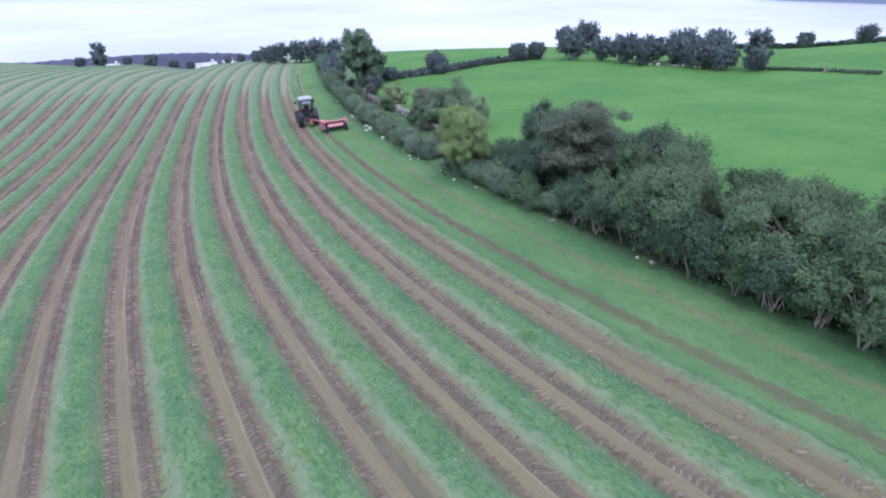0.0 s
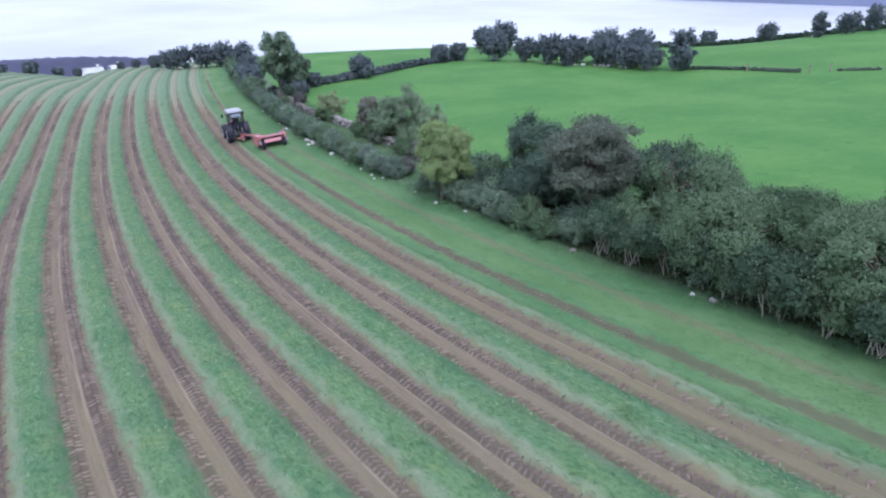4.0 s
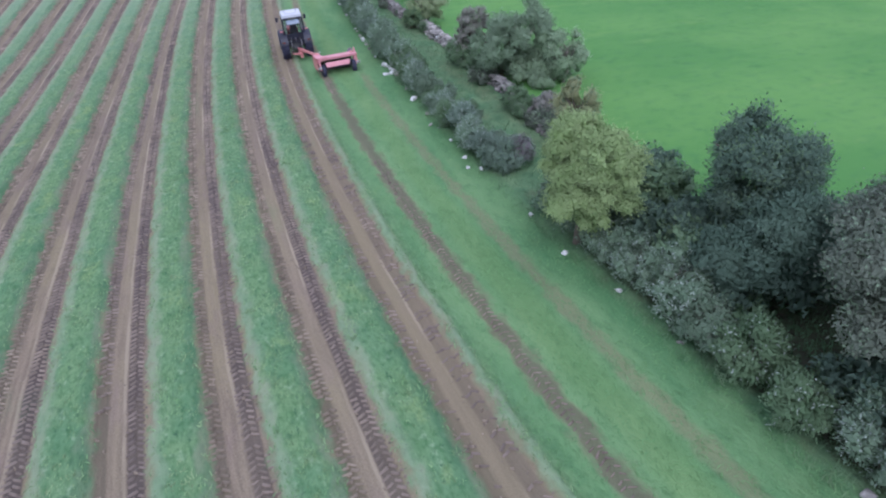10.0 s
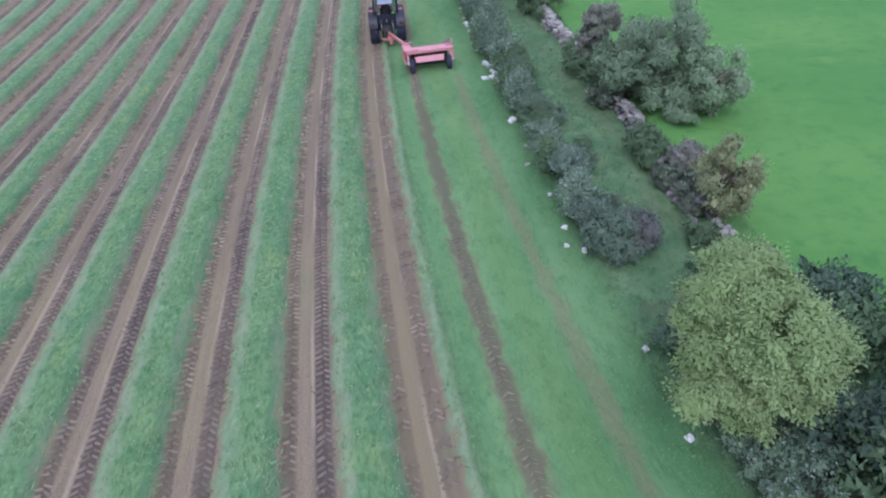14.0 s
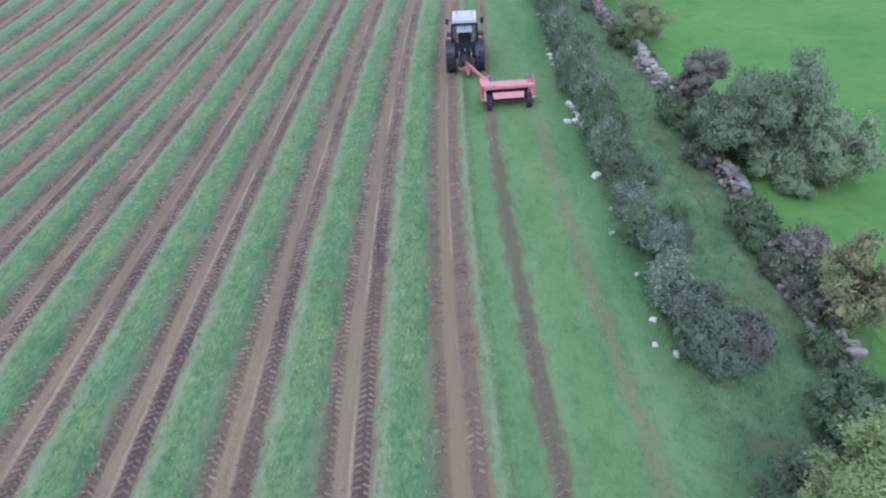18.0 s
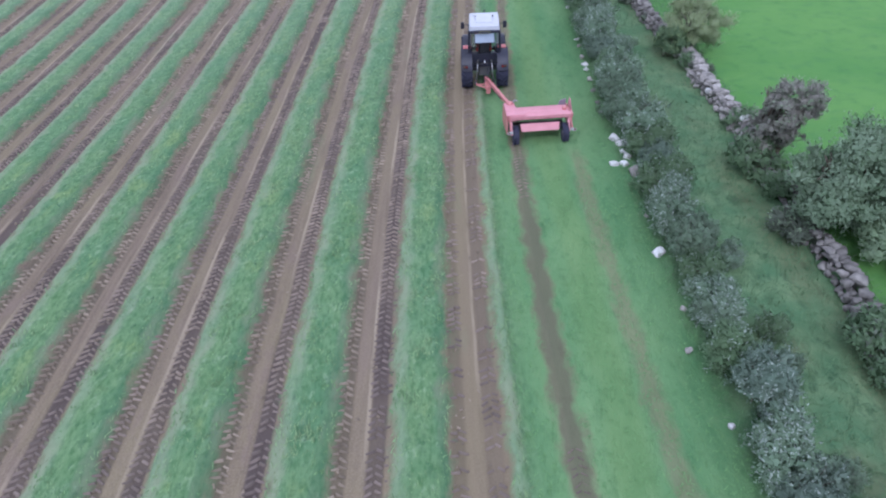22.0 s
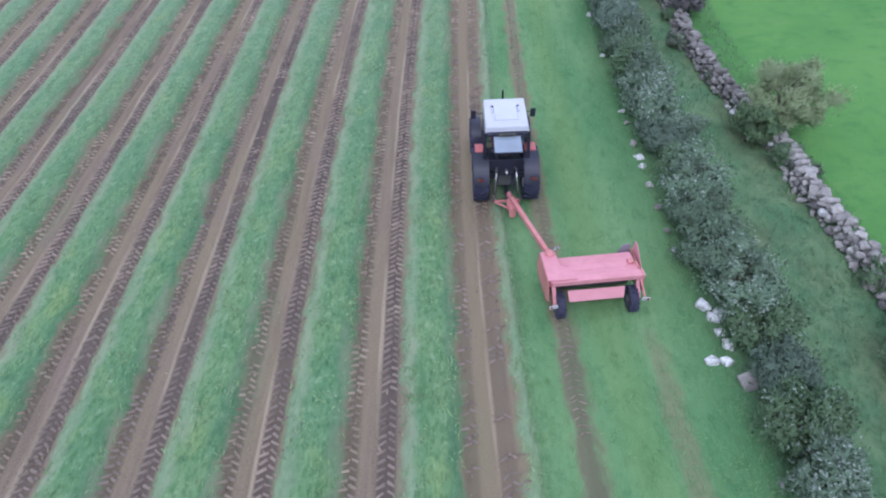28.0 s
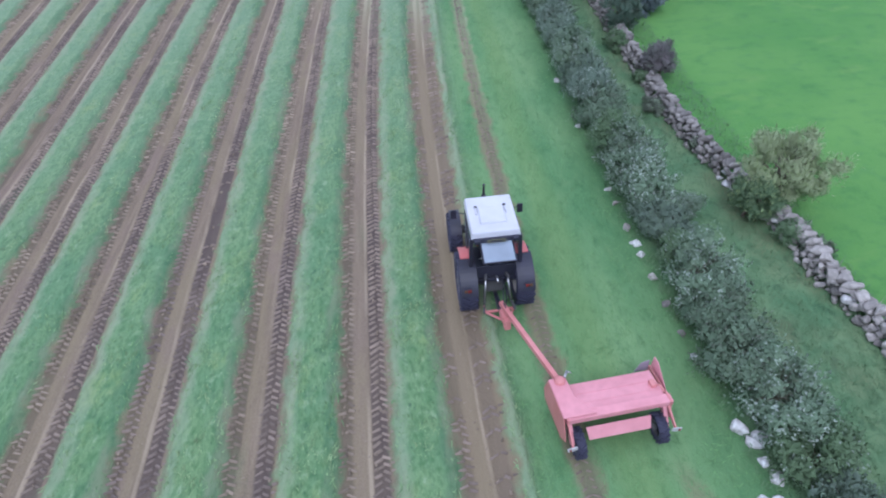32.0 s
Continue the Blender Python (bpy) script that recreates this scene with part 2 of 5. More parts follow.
# ---- ground: one sheet to the horizon ----
def ground_material():
    m = bpy.data.materials.new("field_ground")
    m.use_nodes = True
    n, l = m.node_tree.nodes, m.node_tree.links
    b = n["Principled BSDF"]
    b.inputs["Roughness"].default_value, b.inputs["Specular IOR Level"].default_value = 0.9, 0.2
    uv = n.new("ShaderNodeUVMap")
    uv.uv_map = "rows"
    sp = n.new("ShaderNodeSeparateXYZ")
    l.new(uv.outputs[0], sp.inputs[0])

    def math_(op, a, b_=None, c=None):
        q = n.new("ShaderNodeMath")
        q.operation = op
        for i, v in enumerate((a, b_, c)):
            if v is None:
                continue
            if isinstance(v, (int, float)):
                q.inputs[i].default_value = v
            else:
                l.new(v, q.inputs[i])
        return q.outputs[0]

    def step(v, lo, hi, a=0.0, b_=1.0):
        q = n.new("ShaderNodeMapRange")
        q.interpolation_type = "SMOOTHSTEP"
        l.new(v, q.inputs[0])
        for i, k in enumerate((lo, hi, a, b_)):
            q.inputs[i + 1].default_value = k
        return q.outputs[0]

    def noise_(scale, detail=4, stretch=(1, 1, 1), rough=0.55):
        mp = n.new("ShaderNodeMapping")
        mp.inputs["Scale"].default_value = stretch
        l.new(uv.outputs[0], mp.inputs["Vector"])
        q = n.new("ShaderNodeTexNoise")
        q.inputs["Scale"].default_value, q.inputs["Detail"].default_value, q.inputs["Roughness"].default_value = scale, detail, rough
        l.new(mp.outputs[0], q.inputs["Vector"])
        return q.outputs["Fac"]

    def mix(f, a, b_):
        q = n.new("ShaderNodeMix")
        q.data_type = "RGBA"
        if isinstance(f, (int, float)):
            q.inputs[0].default_value = f
        else:
            l.new(f, q.inputs[0])
        for i, v in ((6, a), (7, b_)):
            if isinstance(v, tuple):
                q.inputs[i].default_value = (*v, 1)
            else:
                l.new(v, q.inputs[i])
        return q.outputs[2]

    u, v = sp.outputs[0], sp.outputs[1]
    edge = noise_(2.2, 5, (1, 0.55, 1))
    wob = math_("MULTIPLY_ADD", edge, 0.75, -0.375)
    uw = math_("ADD", u, wob)
    ph = math_("SUBTRACT", math_("FLOORED_MODULO", math_("SUBTRACT", uw, STRIP - PERIOD / 2), PERIOD), PERIOD / 2)
    off = math_("ABSOLUTE", ph)
    clean = math_("SUBTRACT", math_("FLOORED_MODULO", math_("SUBTRACT", u, STRIP - PERIOD / 2), PERIOD), PERIOD / 2)
    infield = step(u, 9.9, 10.2, 1, 0)
    # mask of the far strips, which pale as under haze and a grazing view
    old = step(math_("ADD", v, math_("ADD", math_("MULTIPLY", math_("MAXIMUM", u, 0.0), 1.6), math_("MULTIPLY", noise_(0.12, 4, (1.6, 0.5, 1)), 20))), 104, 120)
    wide = math_("ADD", math_("SUBTRACT", off, math_("MULTIPLY_ADD", noise_(0.45, 4, (1, 0.35, 1)), 0.3, -0.15)), math_("MULTIPLY", old, 0.20))
    strip = math_("MULTIPLY", step(wide, 0.50, 0.80, 1, 0), infield)
    near_a = step(math_("ABSOLUTE", math_("SUBTRACT", uw, 11.05)), 0.15, 0.45, 0.8, 0)
    near_b = math_("MULTIPLY", step(math_("ABSOLUTE", math_("SUBTRACT", uw, 13.2)), 0.08, 0.4, 0.5, 0), step(v, 59.8, 61.4, 1, 0))
    soil = math_("MAXIMUM", strip, math_("MAXIMUM", near_a, near_b))
    # thin growth breaks the edge and the middle of the bare strips
    patch = noise_(0.35, 4, (1.5, 0.35, 1))
    soil = math_("MULTIPLY", soil, step(patch, 0.2, 0.42, 0.62, 1.0))
    soil = math_("MULTIPLY", soil, math_("MULTIPLY_ADD", old, -0.42, 1.0))
    soil = math_("MULTIPLY", soil, step(v, 8, 40, 0.84, 1.0))
    streak = noise_(3.0, 5, (3.0, 0.16, 1))
    broad = noise_(0.55, 3, (1.2, 0.22, 1))
    grain = noise_(22, 4)
    earth = mix(step(streak, 0.36, 0.64), (0.138, 0.103, 0.076), (0.212, 0.162, 0.115))
    earth = mix(step(broad, 0.42, 0.62), earth, mix(0.65, earth, (0.222, 0.186, 0.100)))
    earth = mix(step(noise_(0.8, 4, (1.5, 0.4, 1)), 0.52, 0.66), earth, mix(0.5, earth, (0.190, 0.132, 0.126)))
    earth = mix(step(noise_(7, 5, (1, 0.6, 1), 0.7), 0.46, 0.70), earth, mix(0.4, earth, (0.100, 0.078, 0.066)))
    wn_ = n.new("ShaderNodeTexWhiteNoise")
    wn_.noise_dimensions = "1D"
    l.new(math_("FLOOR", math_("DIVIDE", math_("SUBTRACT", u, STRIP - PERIOD / 2), PERIOD)), wn_.inputs["W"])
    earth = mix(math_("MULTIPLY", wn_.outputs["Value"], 0.45), earth, (0.215, 0.172, 0.118))
    earth = mix(step(grain, 0.35, 0.7), earth, mix(0.4, earth, (0.33, 0.27, 0.20)))
    earth = mix(step(v, 40, 56, 0, 0.3), earth, (0.128, 0.099, 0.073))
    earth = mix(step(v, 8, 36, 0.45, 0), earth, (0.250, 0.196, 0.128))
    # the wheel on the hedge side left a damp dark rut, the other a dry crumbled one
    sway = math_("MULTIPLY_ADD", noise_(0.5, 2, (0.2, 0.5, 1)), 0.12, -0.06)
    side_ = math_("ADD", clean, sway)
    damp = step(math_("ABSOLUTE", math_("SUBTRACT", side_, 0.33)), 0.14, 0.25, 1, 0)
    dry = step(math_("ABSOLUTE", math_("SUBTRACT", side_, -0.47)), 0.10, 0.22, 1, 0)
    worn = math_("MULTIPLY", step(noise_(0.45, 4, (1.0, 0.4, 1), 0.6), 0.36, 0.62, 0.62, 1.0), step(v, 10, 34, 0.6, 1.0))
    # the strip that was driven last is smeared smooth, the track behind the mower damp
    fresh = step(u, 7.5, 7.8)
    earth = mix(math_("MULTIPLY", fresh, 0.5), earth, (0.205, 0.166, 0.104))
    worn = math_("MULTIPLY", worn, math_("MULTIPLY_ADD", fresh, -0.6, 1.0))
    earth = mix(math_("MULTIPLY", near_a, step(v, 59.8, 61.2, 0.8, 0)), earth, (0.098, 0.076, 0.062))
    earth = mix(math_("MULTIPLY", damp, worn), earth, (0.090, 0.070, 0.063))
    earth = mix(math_("MULTIPLY", dry, math_("MULTIPLY_ADD", worn, 0.4, 0.3)), earth, (0.098, 0.082, 0.058))
    lip = math_("MULTIPLY", step(math_("ABSOLUTE", math_("SUBTRACT", math_("ADD", side_, math_("MULTIPLY_ADD", streak, 0.08, -0.04)), 0.085)), 0.015, 0.075, 0.6, 0), step(noise_(0.5, 4, (1.0, 0.3, 1)), 0.38, 0.60))
    earth = mix(lip, earth, (0.370, 0.305, 0.220))
    # far soil painted paler with twin lines, for the distance
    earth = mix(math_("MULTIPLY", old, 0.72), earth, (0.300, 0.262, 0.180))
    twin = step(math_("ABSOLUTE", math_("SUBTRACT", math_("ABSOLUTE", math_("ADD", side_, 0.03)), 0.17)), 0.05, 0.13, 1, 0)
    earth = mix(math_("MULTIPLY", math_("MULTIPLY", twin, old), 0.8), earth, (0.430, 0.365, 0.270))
    # straw lies along the rims of the strips
    rim = math_("MULTIPLY", step(math_("ABSOLUTE", math_("SUBTRACT", off, 0.77)), 0.04, 0.26, 0.3, 0), math_("MULTIPLY", infield, step(noise_(1.3, 4, (1, 0.3, 1)), 0.4, 0.62)))
    gp = noise_(1.7, 6, (1, 0.6, 1), 0.7)
    gf = noise_(9, 5, (1, 0.45, 1))
    gd = noise_(5.5, 6, (1, 0.5, 1), 0.75)
    grass = mix(step(gp, 0.30, 0.68), (0.086, 0.182, 0.080), (0.156, 0.254, 0.124))
    grass = mix(step(noise_(0.25, 4), 0.35, 0.65), grass, mix(0.45, grass, (0.160, 0.252, 0.110)))
    grass = mix(step(noise_(0.7, 3, (1, 0.5, 1)), 0.42, 0.62), grass, mix(0.4, grass, (0.085, 0.190, 0.100)))
    grass = mix(step(noise_(3.2, 5, (1, 0.7, 1), 0.65), 0.54, 0.70), grass, mix(0.6, grass, (0.256, 0.352, 0.215)))
    grass = mix(step(noise_(0.8, 5, (1, 0.6, 1), 0.65), 0.54, 0.68), grass, mix(0.4, grass, (0.240, 0.310, 0.110)))
    grass = mix(step(gf, 0.42, 0.68), grass, mix(0.55, grass, (0.042, 0.115, 0.042)))
    # dark blots painted for the shade in hollows and trodden holes of the swath
    grass = mix(step(gd, 0.575, 0.66), grass, mix(0.8, grass, (0.036, 0.088, 0.050)))
    grass = mix(step(noise_(2.4, 5, (1.0, 0.6, 1), 0.6), 0.55, 0.70), grass, mix(0.55, grass, (0.048, 0.110, 0.056)))
    # distance haze painted as paler, greyer grass
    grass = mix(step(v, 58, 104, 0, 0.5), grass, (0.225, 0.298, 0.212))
    shoulder = math_("MULTIPLY", step(math_("ABSOLUTE", math_("SUBTRACT", ph, 0.80)), 0.0, 0.34, 0.5, 0), infield)
    grass = mix(shoulder, grass, (0.232, 0.290, 0.192))
    # dark green edge painted for the shadow on the other side of each strip
    edge_shade = math_("MULTIPLY", step(math_("ABSOLUTE", math_("ADD", ph, 0.80)), 0.05, 0.30, 0.55, 0), infield)
    grass = mix(edge_shade, grass, (0.055, 0.128, 0.066))
    verge = mix(step(noise_(0.5, 5, (1, 0.3, 1)), 0.3, 0.7), (0.090, 0.205, 0.086), (0.160, 0.275, 0.122))
    verge = mix(step(noise_(2.5, 6, (1, 0.5, 1), 0.7), 0.47, 0.7), verge, mix(0.42, verge, (0.03, 0.10, 0.04)))
    verge = mix(step(math_("ABSOLUTE", math_("ADD", math_("SUBTRACT", u, 12.3), math_("MULTIPLY_ADD", noise_(0.3, 3, (1, 0.4, 1)), 1.2, -0.6))), 0.2, 0.75, 0.28, 0), verge, (0.150, 0.235, 0.070))
    verge = mix(step(math_("ADD", u, math_("MULTIPLY_ADD", noise_(0.6, 4, (1, 0.5, 1)), 1.4, -0.7)), 13.5, 14.4, 0, 0.38), verge, (0.050, 0.135, 0.052))
    verge = mix(step(noise_(1.1, 5, (1, 0.5, 1), 0.65), 0.54, 0.70), verge, mix(0.5, verge, (0.150, 0.250, 0.110)))
    pasture = mix(step(noise_(0.10, 5), 0.35, 0.68), (0.078, 0.210, 0.052), (0.116, 0.256, 0.066))
    pasture = mix(step(noise_(0.35, 5, (0.6, 1.3, 1), 0.6), 0.58, 0.68), pasture, mix(0.5, pasture, (0.142, 0.266, 0.072)))
    pasture = mix(step(noise_(1.6, 5, (0.8, 1.2, 1), 0.6), 0.48, 0.68), pasture, mix(0.35, pasture, (0.060, 0.165, 0.060)))
    pasture = mix(step(noise_(0.9, 6, (1, 1, 1), 0.7), 0.5, 0.72), pasture, mix(0.4, pasture, (0.035, 0.125, 0.04)))
    lane = mix(step(noise_(0.8, 5), 0.35, 0.65), (0.088, 0.182, 0.090), (0.150, 0.236, 0.120))
    lane = mix(step(noise_(0.45, 4, (1, 0.6, 1)), 0.52, 0.66), lane, mix(0.6, lane, (0.120, 0.130, 0.075)))
    lane = mix(step(noise_(2.2, 5, (1, 0.8, 1), 0.7), 0.52, 0.66), lane, mix(0.6, lane, (0.035, 0.085, 0.045)))
    lane = mix(math_("MULTIPLY", step(math_("ABSOLUTE", math_("SUBTRACT", uw, 18.6)), 0.2, 1.1, 0.42, 0), step(noise_(0.5, 4, (1, 0.6, 1)), 0.36, 0.62)), lane, (0.150, 0.132, 0.074))
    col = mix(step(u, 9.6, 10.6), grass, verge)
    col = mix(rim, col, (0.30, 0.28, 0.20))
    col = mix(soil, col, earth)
    col = mix(step(uw, 14.7, 15.3), col, lane)
    beyond = n.new("ShaderNodeUVMap")
    beyond.uv_map = "wall"
    bx = n.new("ShaderNodeSeparateXYZ")
    l.new(beyond.outputs[0], bx.inputs[0])
    past = step(math_("ADD", bx.outputs[0], wob), 0.1, 0.6)
    col = mix(past, col, pasture)
    # dark litter soil under the shrubs, deepened for the shade that falls there
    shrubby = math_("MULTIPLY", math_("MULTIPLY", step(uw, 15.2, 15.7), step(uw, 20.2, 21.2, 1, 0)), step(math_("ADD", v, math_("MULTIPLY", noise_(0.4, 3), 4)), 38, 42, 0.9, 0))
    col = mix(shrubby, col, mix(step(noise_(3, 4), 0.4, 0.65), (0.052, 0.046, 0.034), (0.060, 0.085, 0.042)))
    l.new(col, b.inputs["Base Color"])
    bu = n.new("ShaderNodeBump")
    bu.inputs["Strength"].default_value, bu.inputs["Distance"].default_value = 0.7, 0.06
    l.new(math_("ADD", gf, math_("MULTIPLY", grain, 0.5)), bu.inputs["Height"])
    l.new(bu.outputs["Normal"], b.inputs["Normal"])
    return m


def build_ground():
    offs = [-1.1, -0.9, -0.72, -0.64, -0.5, -0.34, -0.24, 0.0, 0.08, 0.15, 0.34, 0.52, 0.6, 0.72, 0.9, 1.15, 1.35]
    us = [STRIP + PERIOD * k + o for k in range(-14, 4) for o in offs]
    us = [u for u in us if u < 9.9]
    left = [us[0] - 0.5 * i for i in range(1, 60)] + [us[0] - 30 - 3.0 * 1.16 ** i for i in range(1, 40)]
    right = [9.9 + 0.35 * i for i in range(0, 34)] + [22 + 1.0 * i for i in range(1, 40)] + [62 + 3.0 * i for i in range(1, 40)] + [180 + 6 * 1.16 ** i for i in range(5, 42)]
    us = np.array(sorted(left + us + right))
    us = us[(us > -4300) & (us < 4600)]
    ys = np.array(sorted([-44 - 4 * 1.2 ** i for i in range(1, 24)] + [-44 + 1.0 * i for i in range(0, 40)] + [-4 + 0.28 * i for i in range(0, 322)] + [87 + 1.0 * i for i in range(0, 89)] + [176 + 3.0 * i for i in range(0, 40)] + [296 + 6 * 1.15 ** i for i in range(1, 46)]))
    U, Y = np.meshgrid(us, ys)
    X = U + bend(Y)
    Z = land(X, Y)
    ph = (U - STRIP + PERIOD / 2) % PERIOD - PERIOD / 2
    field = (U < 9.9) & (np.abs(Y - 60) < 130)
    rng = np.random.default_rng(3)
    lump = rng.normal(0, 0.014, U.shape)
    off = np.abs(ph)
    green = np.clip((off - 0.58) / 0.2, 0, 1)
    rut = np.exp(-((ph - 0.34) / 0.235) ** 6) + 0.8 * np.exp(-((ph + 0.48) / 0.20) ** 6)
    swell = 0.03 * np.sin(1.9 * Y + 3.1 * np.sin(0.37 * U)) * np.sin(2.3 * U + 1.3 * np.sin(0.9 * Y))
    Z = Z + np.where(field, (0.11 + swell + 1.2 * lump) * green - 0.06 * rut + 0.6 * lump, 0)
    Z = Z - 0.06 * np.exp(-((U - 11.05) / 0.25) ** 2) * (np.abs(Y - 60) < 130)
    Z = Z + np.where((U > 9.9) & (U < 60) & (np.abs(Y - 60) < 130), lump, 0)
    ny, nx = U.shape
    verts = np.stack([X, Y, Z], -1).reshape(-1, 3)
    i = (np.arange(ny - 1)[:, None] * nx + np.arange(nx - 1)[None, :]).ravel()
    faces = np.stack([i, i + 1, i + nx + 1, i + nx], -1)
    me = quick("ground", verts, faces, ground_material(), smooth=True)
    layer = me.uv_layers.new(name="rows")
    uvs = np.stack([U, Y], -1).reshape(-1, 2)[faces.ravel()]
    layer.data.foreach_set("uv", uvs.astype(np.float32).ravel())
    # distance beyond the stone wall
    layer = me.uv_layers.new(name="wall")
    uvs = np.stack([X - wall_line(Y), Y], -1).reshape(-1, 2)[faces.ravel()]
    layer.data.foreach_set("uv", uvs.astype(np.float32).ravel())
    return thing("ground", "hill field with mown green strips, brown wheel tracks and pasture", "ground", kind="structure", data=me)


build_ground()

# water of the lough below the hill, sky reflection put into its pale colour
wm = mat("lough_water", (0.60, 0.63, 0.68), rough=0.26, vary=0.06, scale=0.02, bump=0.25, bscale=0.35, spec=0.8)
wv = np.array([(-4400, 190, -46), (4600, 190, -46), (4600, 4400, -46), (-4400, 4400, -46)], float)
thing("water", "pale grey calm water of a wide lough", "water", kind="structure", data=quick("water", wv, np.array([[0, 1, 2, 3]]), wm))

# ---- hedge, shrubs and trees ----
LEAF_HEDGE = leafmat("hedge_leaf", (0.197, 0.287, 0.194), (0.256, 0.342, 0.24), 0.09)
LEAF_SLATE = leafmat("slate_leaf", (0.185, 0.256, 0.2), (0.246, 0.322, 0.254), 0.09)
# the stemmed hedge's deep shadows are put into this darker leaf colour
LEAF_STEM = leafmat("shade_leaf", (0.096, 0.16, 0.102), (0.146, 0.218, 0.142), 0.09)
LEAF_THORN = leafmat("hawthorn_leaf", (0.24, 0.335, 0.215), (0.3, 0.395, 0.275))
LEAF_PALE = leafmat("pale_leaf", (0.480, 0.545, 0.490), (0.350, 0.425, 0.370), 0.09)
LEAF_DARK = leafmat("dark_leaf", (0.114, 0.18, 0.134), (0.16, 0.232, 0.172))
LEAF_MID = leafmat("mid_leaf", (0.148, 0.238, 0.13), (0.208, 0.296, 0.174))
LEAF_BROWN = leafmat("bronze_leaf", (0.16, 0.194, 0.148), (0.216, 0.248, 0.194))
LEAF_WILLOW = leafmat("willow_leaf", (0.368, 0.47, 0.225), (0.292, 0.398, 0.178), 0.03, scale=2.2, vary=0.34)
LEAF_ASH = leafmat("ash_leaf", (0.325, 0.44, 0.275), (0.385, 0.495, 0.335))
LEAF_SALLOW = leafmat("sallow_leaf", (0.45, 0.53, 0.32), (0.385, 0.475, 0.275))
LEAF_RUSSET = leafmat("russet_leaf", (0.4, 0.415, 0.235), (0.285, 0.35, 0.19))
LEAF_PURPLE = leafmat("purple_leaf", (0.250, 0.222, 0.235), (0.190, 0.215, 0.195))
LEAF_RUST = leafmat("grey_rust_leaf", (0.300, 0.290, 0.255), (0.350, 0.345, 0.305))
# distance haze is mixed into this bluish leaf colour
LEAF_FAR = leafmat("hazed_leaf", (0.165, 0.208, 0.225), (0.205, 0.248, 0.262), 0.09)
BARK = mat("bark", (0.13, 0.105, 0.08), rough=0.95, vary=0.3, scale=9, bump=0.6, bscale=30)
BARK_PALE = mat("pale_bark", (0.34, 0.315, 0.26), rough=0.95, vary=0.3, scale=9, bump=0.5, bscale=30)


def crown_mesh(name, seed, centres, leaf=(0.12, 0.05), count=6000, material=None, droop=0.0, second=None, shoots=0.05, flat=0.85, pale=0.14, floor=True):
    """Leaves by the thousand in tufts on the skin of lobes: centres is a list of (x, y, z, radius)."""
    rng = np.random.default_rng(seed)
    c = np.array(centres, float)
    mid = c[:, :3].mean(0)
    wgt = c[:, 3] ** 2 / (c[:, 3] ** 2).sum()
    shape = rng.uniform(0.75, 1.25, (len(c), 3)) * np.array([1, 1, flat])

    def unit(v):
        return v / (np.linalg.norm(v, axis=1)[:, None] + 1e-9)

    # tufts: short leafy shoots that point out of each lobe
    each = 13
    nt = max(1, int(count * 0.86) // each)
    lobe = rng.choice(len(c), nt, p=wgt)
    d = unit(rng.normal(size=(nt, 3)) + np.array([0, 0, 0.28]))
    at = c[lobe, :3] + d * (c[lobe, 3] * rng.uniform(0.62, 1.02, nt))[:, None] * shape[lobe]
    heart = unit(at - mid)
    out = unit(0.7 * d + 0.45 * heart + np.array([0, 0, 0.45 - 0.9 * droop]) + rng.normal(0, 0.3, (nt, 3)))
    size = (0.09 + 0.18 * c[lobe, 3]) * rng.uniform(0.6, 1.4, nt)
    tall = rng.random(nt) < shoots
    size = np.where(tall, size * 1.7, size)
    out = np.where(tall[:, None], unit(out * 0.6 + np.array([0, 0, 1.0])), out)
    k = np.repeat(np.arange(nt), each)
    m = len(k)
    along = rng.uniform(-0.5, 1.0, m) * size[k]
    wide = np.where(tall[k], 0.12, 0.42) * size[k]
    pos = at[k] + out[k] * along[:, None] + rng.normal(size=(m, 3)) * wide[:, None]
    t = unit(out[k] * 0.8 + rng.normal(0, 0.55, (m, 3)) + np.array([0, 0, -1.3 * droop]))
    face = unit(out[k] * 0.5 + heart[k] * 0.4 + np.array([0, 0, 0.6]) + rng.normal(0, 0.45, (m, 3)))
    soft_n = d[k] * 0.45 + out[k] * 0.45 + heart[k] * 0.45 + rng.normal(0, 0.25, (m, 3)) + np.array([0, 0, 0.6])
    grow = rng.uniform(0.65, 1.4, m)
    pick2 = (rng.random(nt) < pale)[k] & (rng.random(m) < 0.5) | (rng.random(m) < 0.35 * pale)
    # broad inner leaves that close the heart of each lobe
    q = max(1, count - m)
    lb = rng.choice(len(c), q, p=wgt)
    dq = unit(rng.normal(size=(q, 3)))
    pos = np.concatenate([pos, c[lb, :3] + dq * (c[lb, 3] * rng.uniform(0.15, 0.72, q))[:, None] * shape[lb]])
    t = np.concatenate([t, unit(rng.normal(size=(q, 3)))])
    face = np.concatenate([face, unit(dq + np.array([0, 0, 0.4]))])
    soft_n = unit(np.concatenate([soft_n, dq + np.array([0, 0, 0.5])]))
    grow = np.concatenate([grow, rng.uniform(2.0, 3.2, q)])
    pick2 = np.concatenate([pick2, np.zeros(q, bool)])
    side = unit(np.cross(face, t))
    L, W = (leaf[0] * grow)[:, None], (leaf[1] * grow)[:, None]
    v = np.stack([pos - t * L * 0.4 - side * W * 0.5, pos - t * L * 0.1 + side * W * 0.6, pos + t * L * 0.6], 1)
    wrong = (np.cross(v[:, 1] - v[:, 0], v[:, 2] - v[:, 0]) * soft_n).sum(1) < 0
    v[wrong] = v[wrong][:, ::-1]
    v = v.reshape(-1, 3)
    if floor:
        v[:, 2] = np.maximum(v[:, 2], 0.02)
    me = quick(name, v, np.arange(len(v)).reshape(-1, 3), material, True)
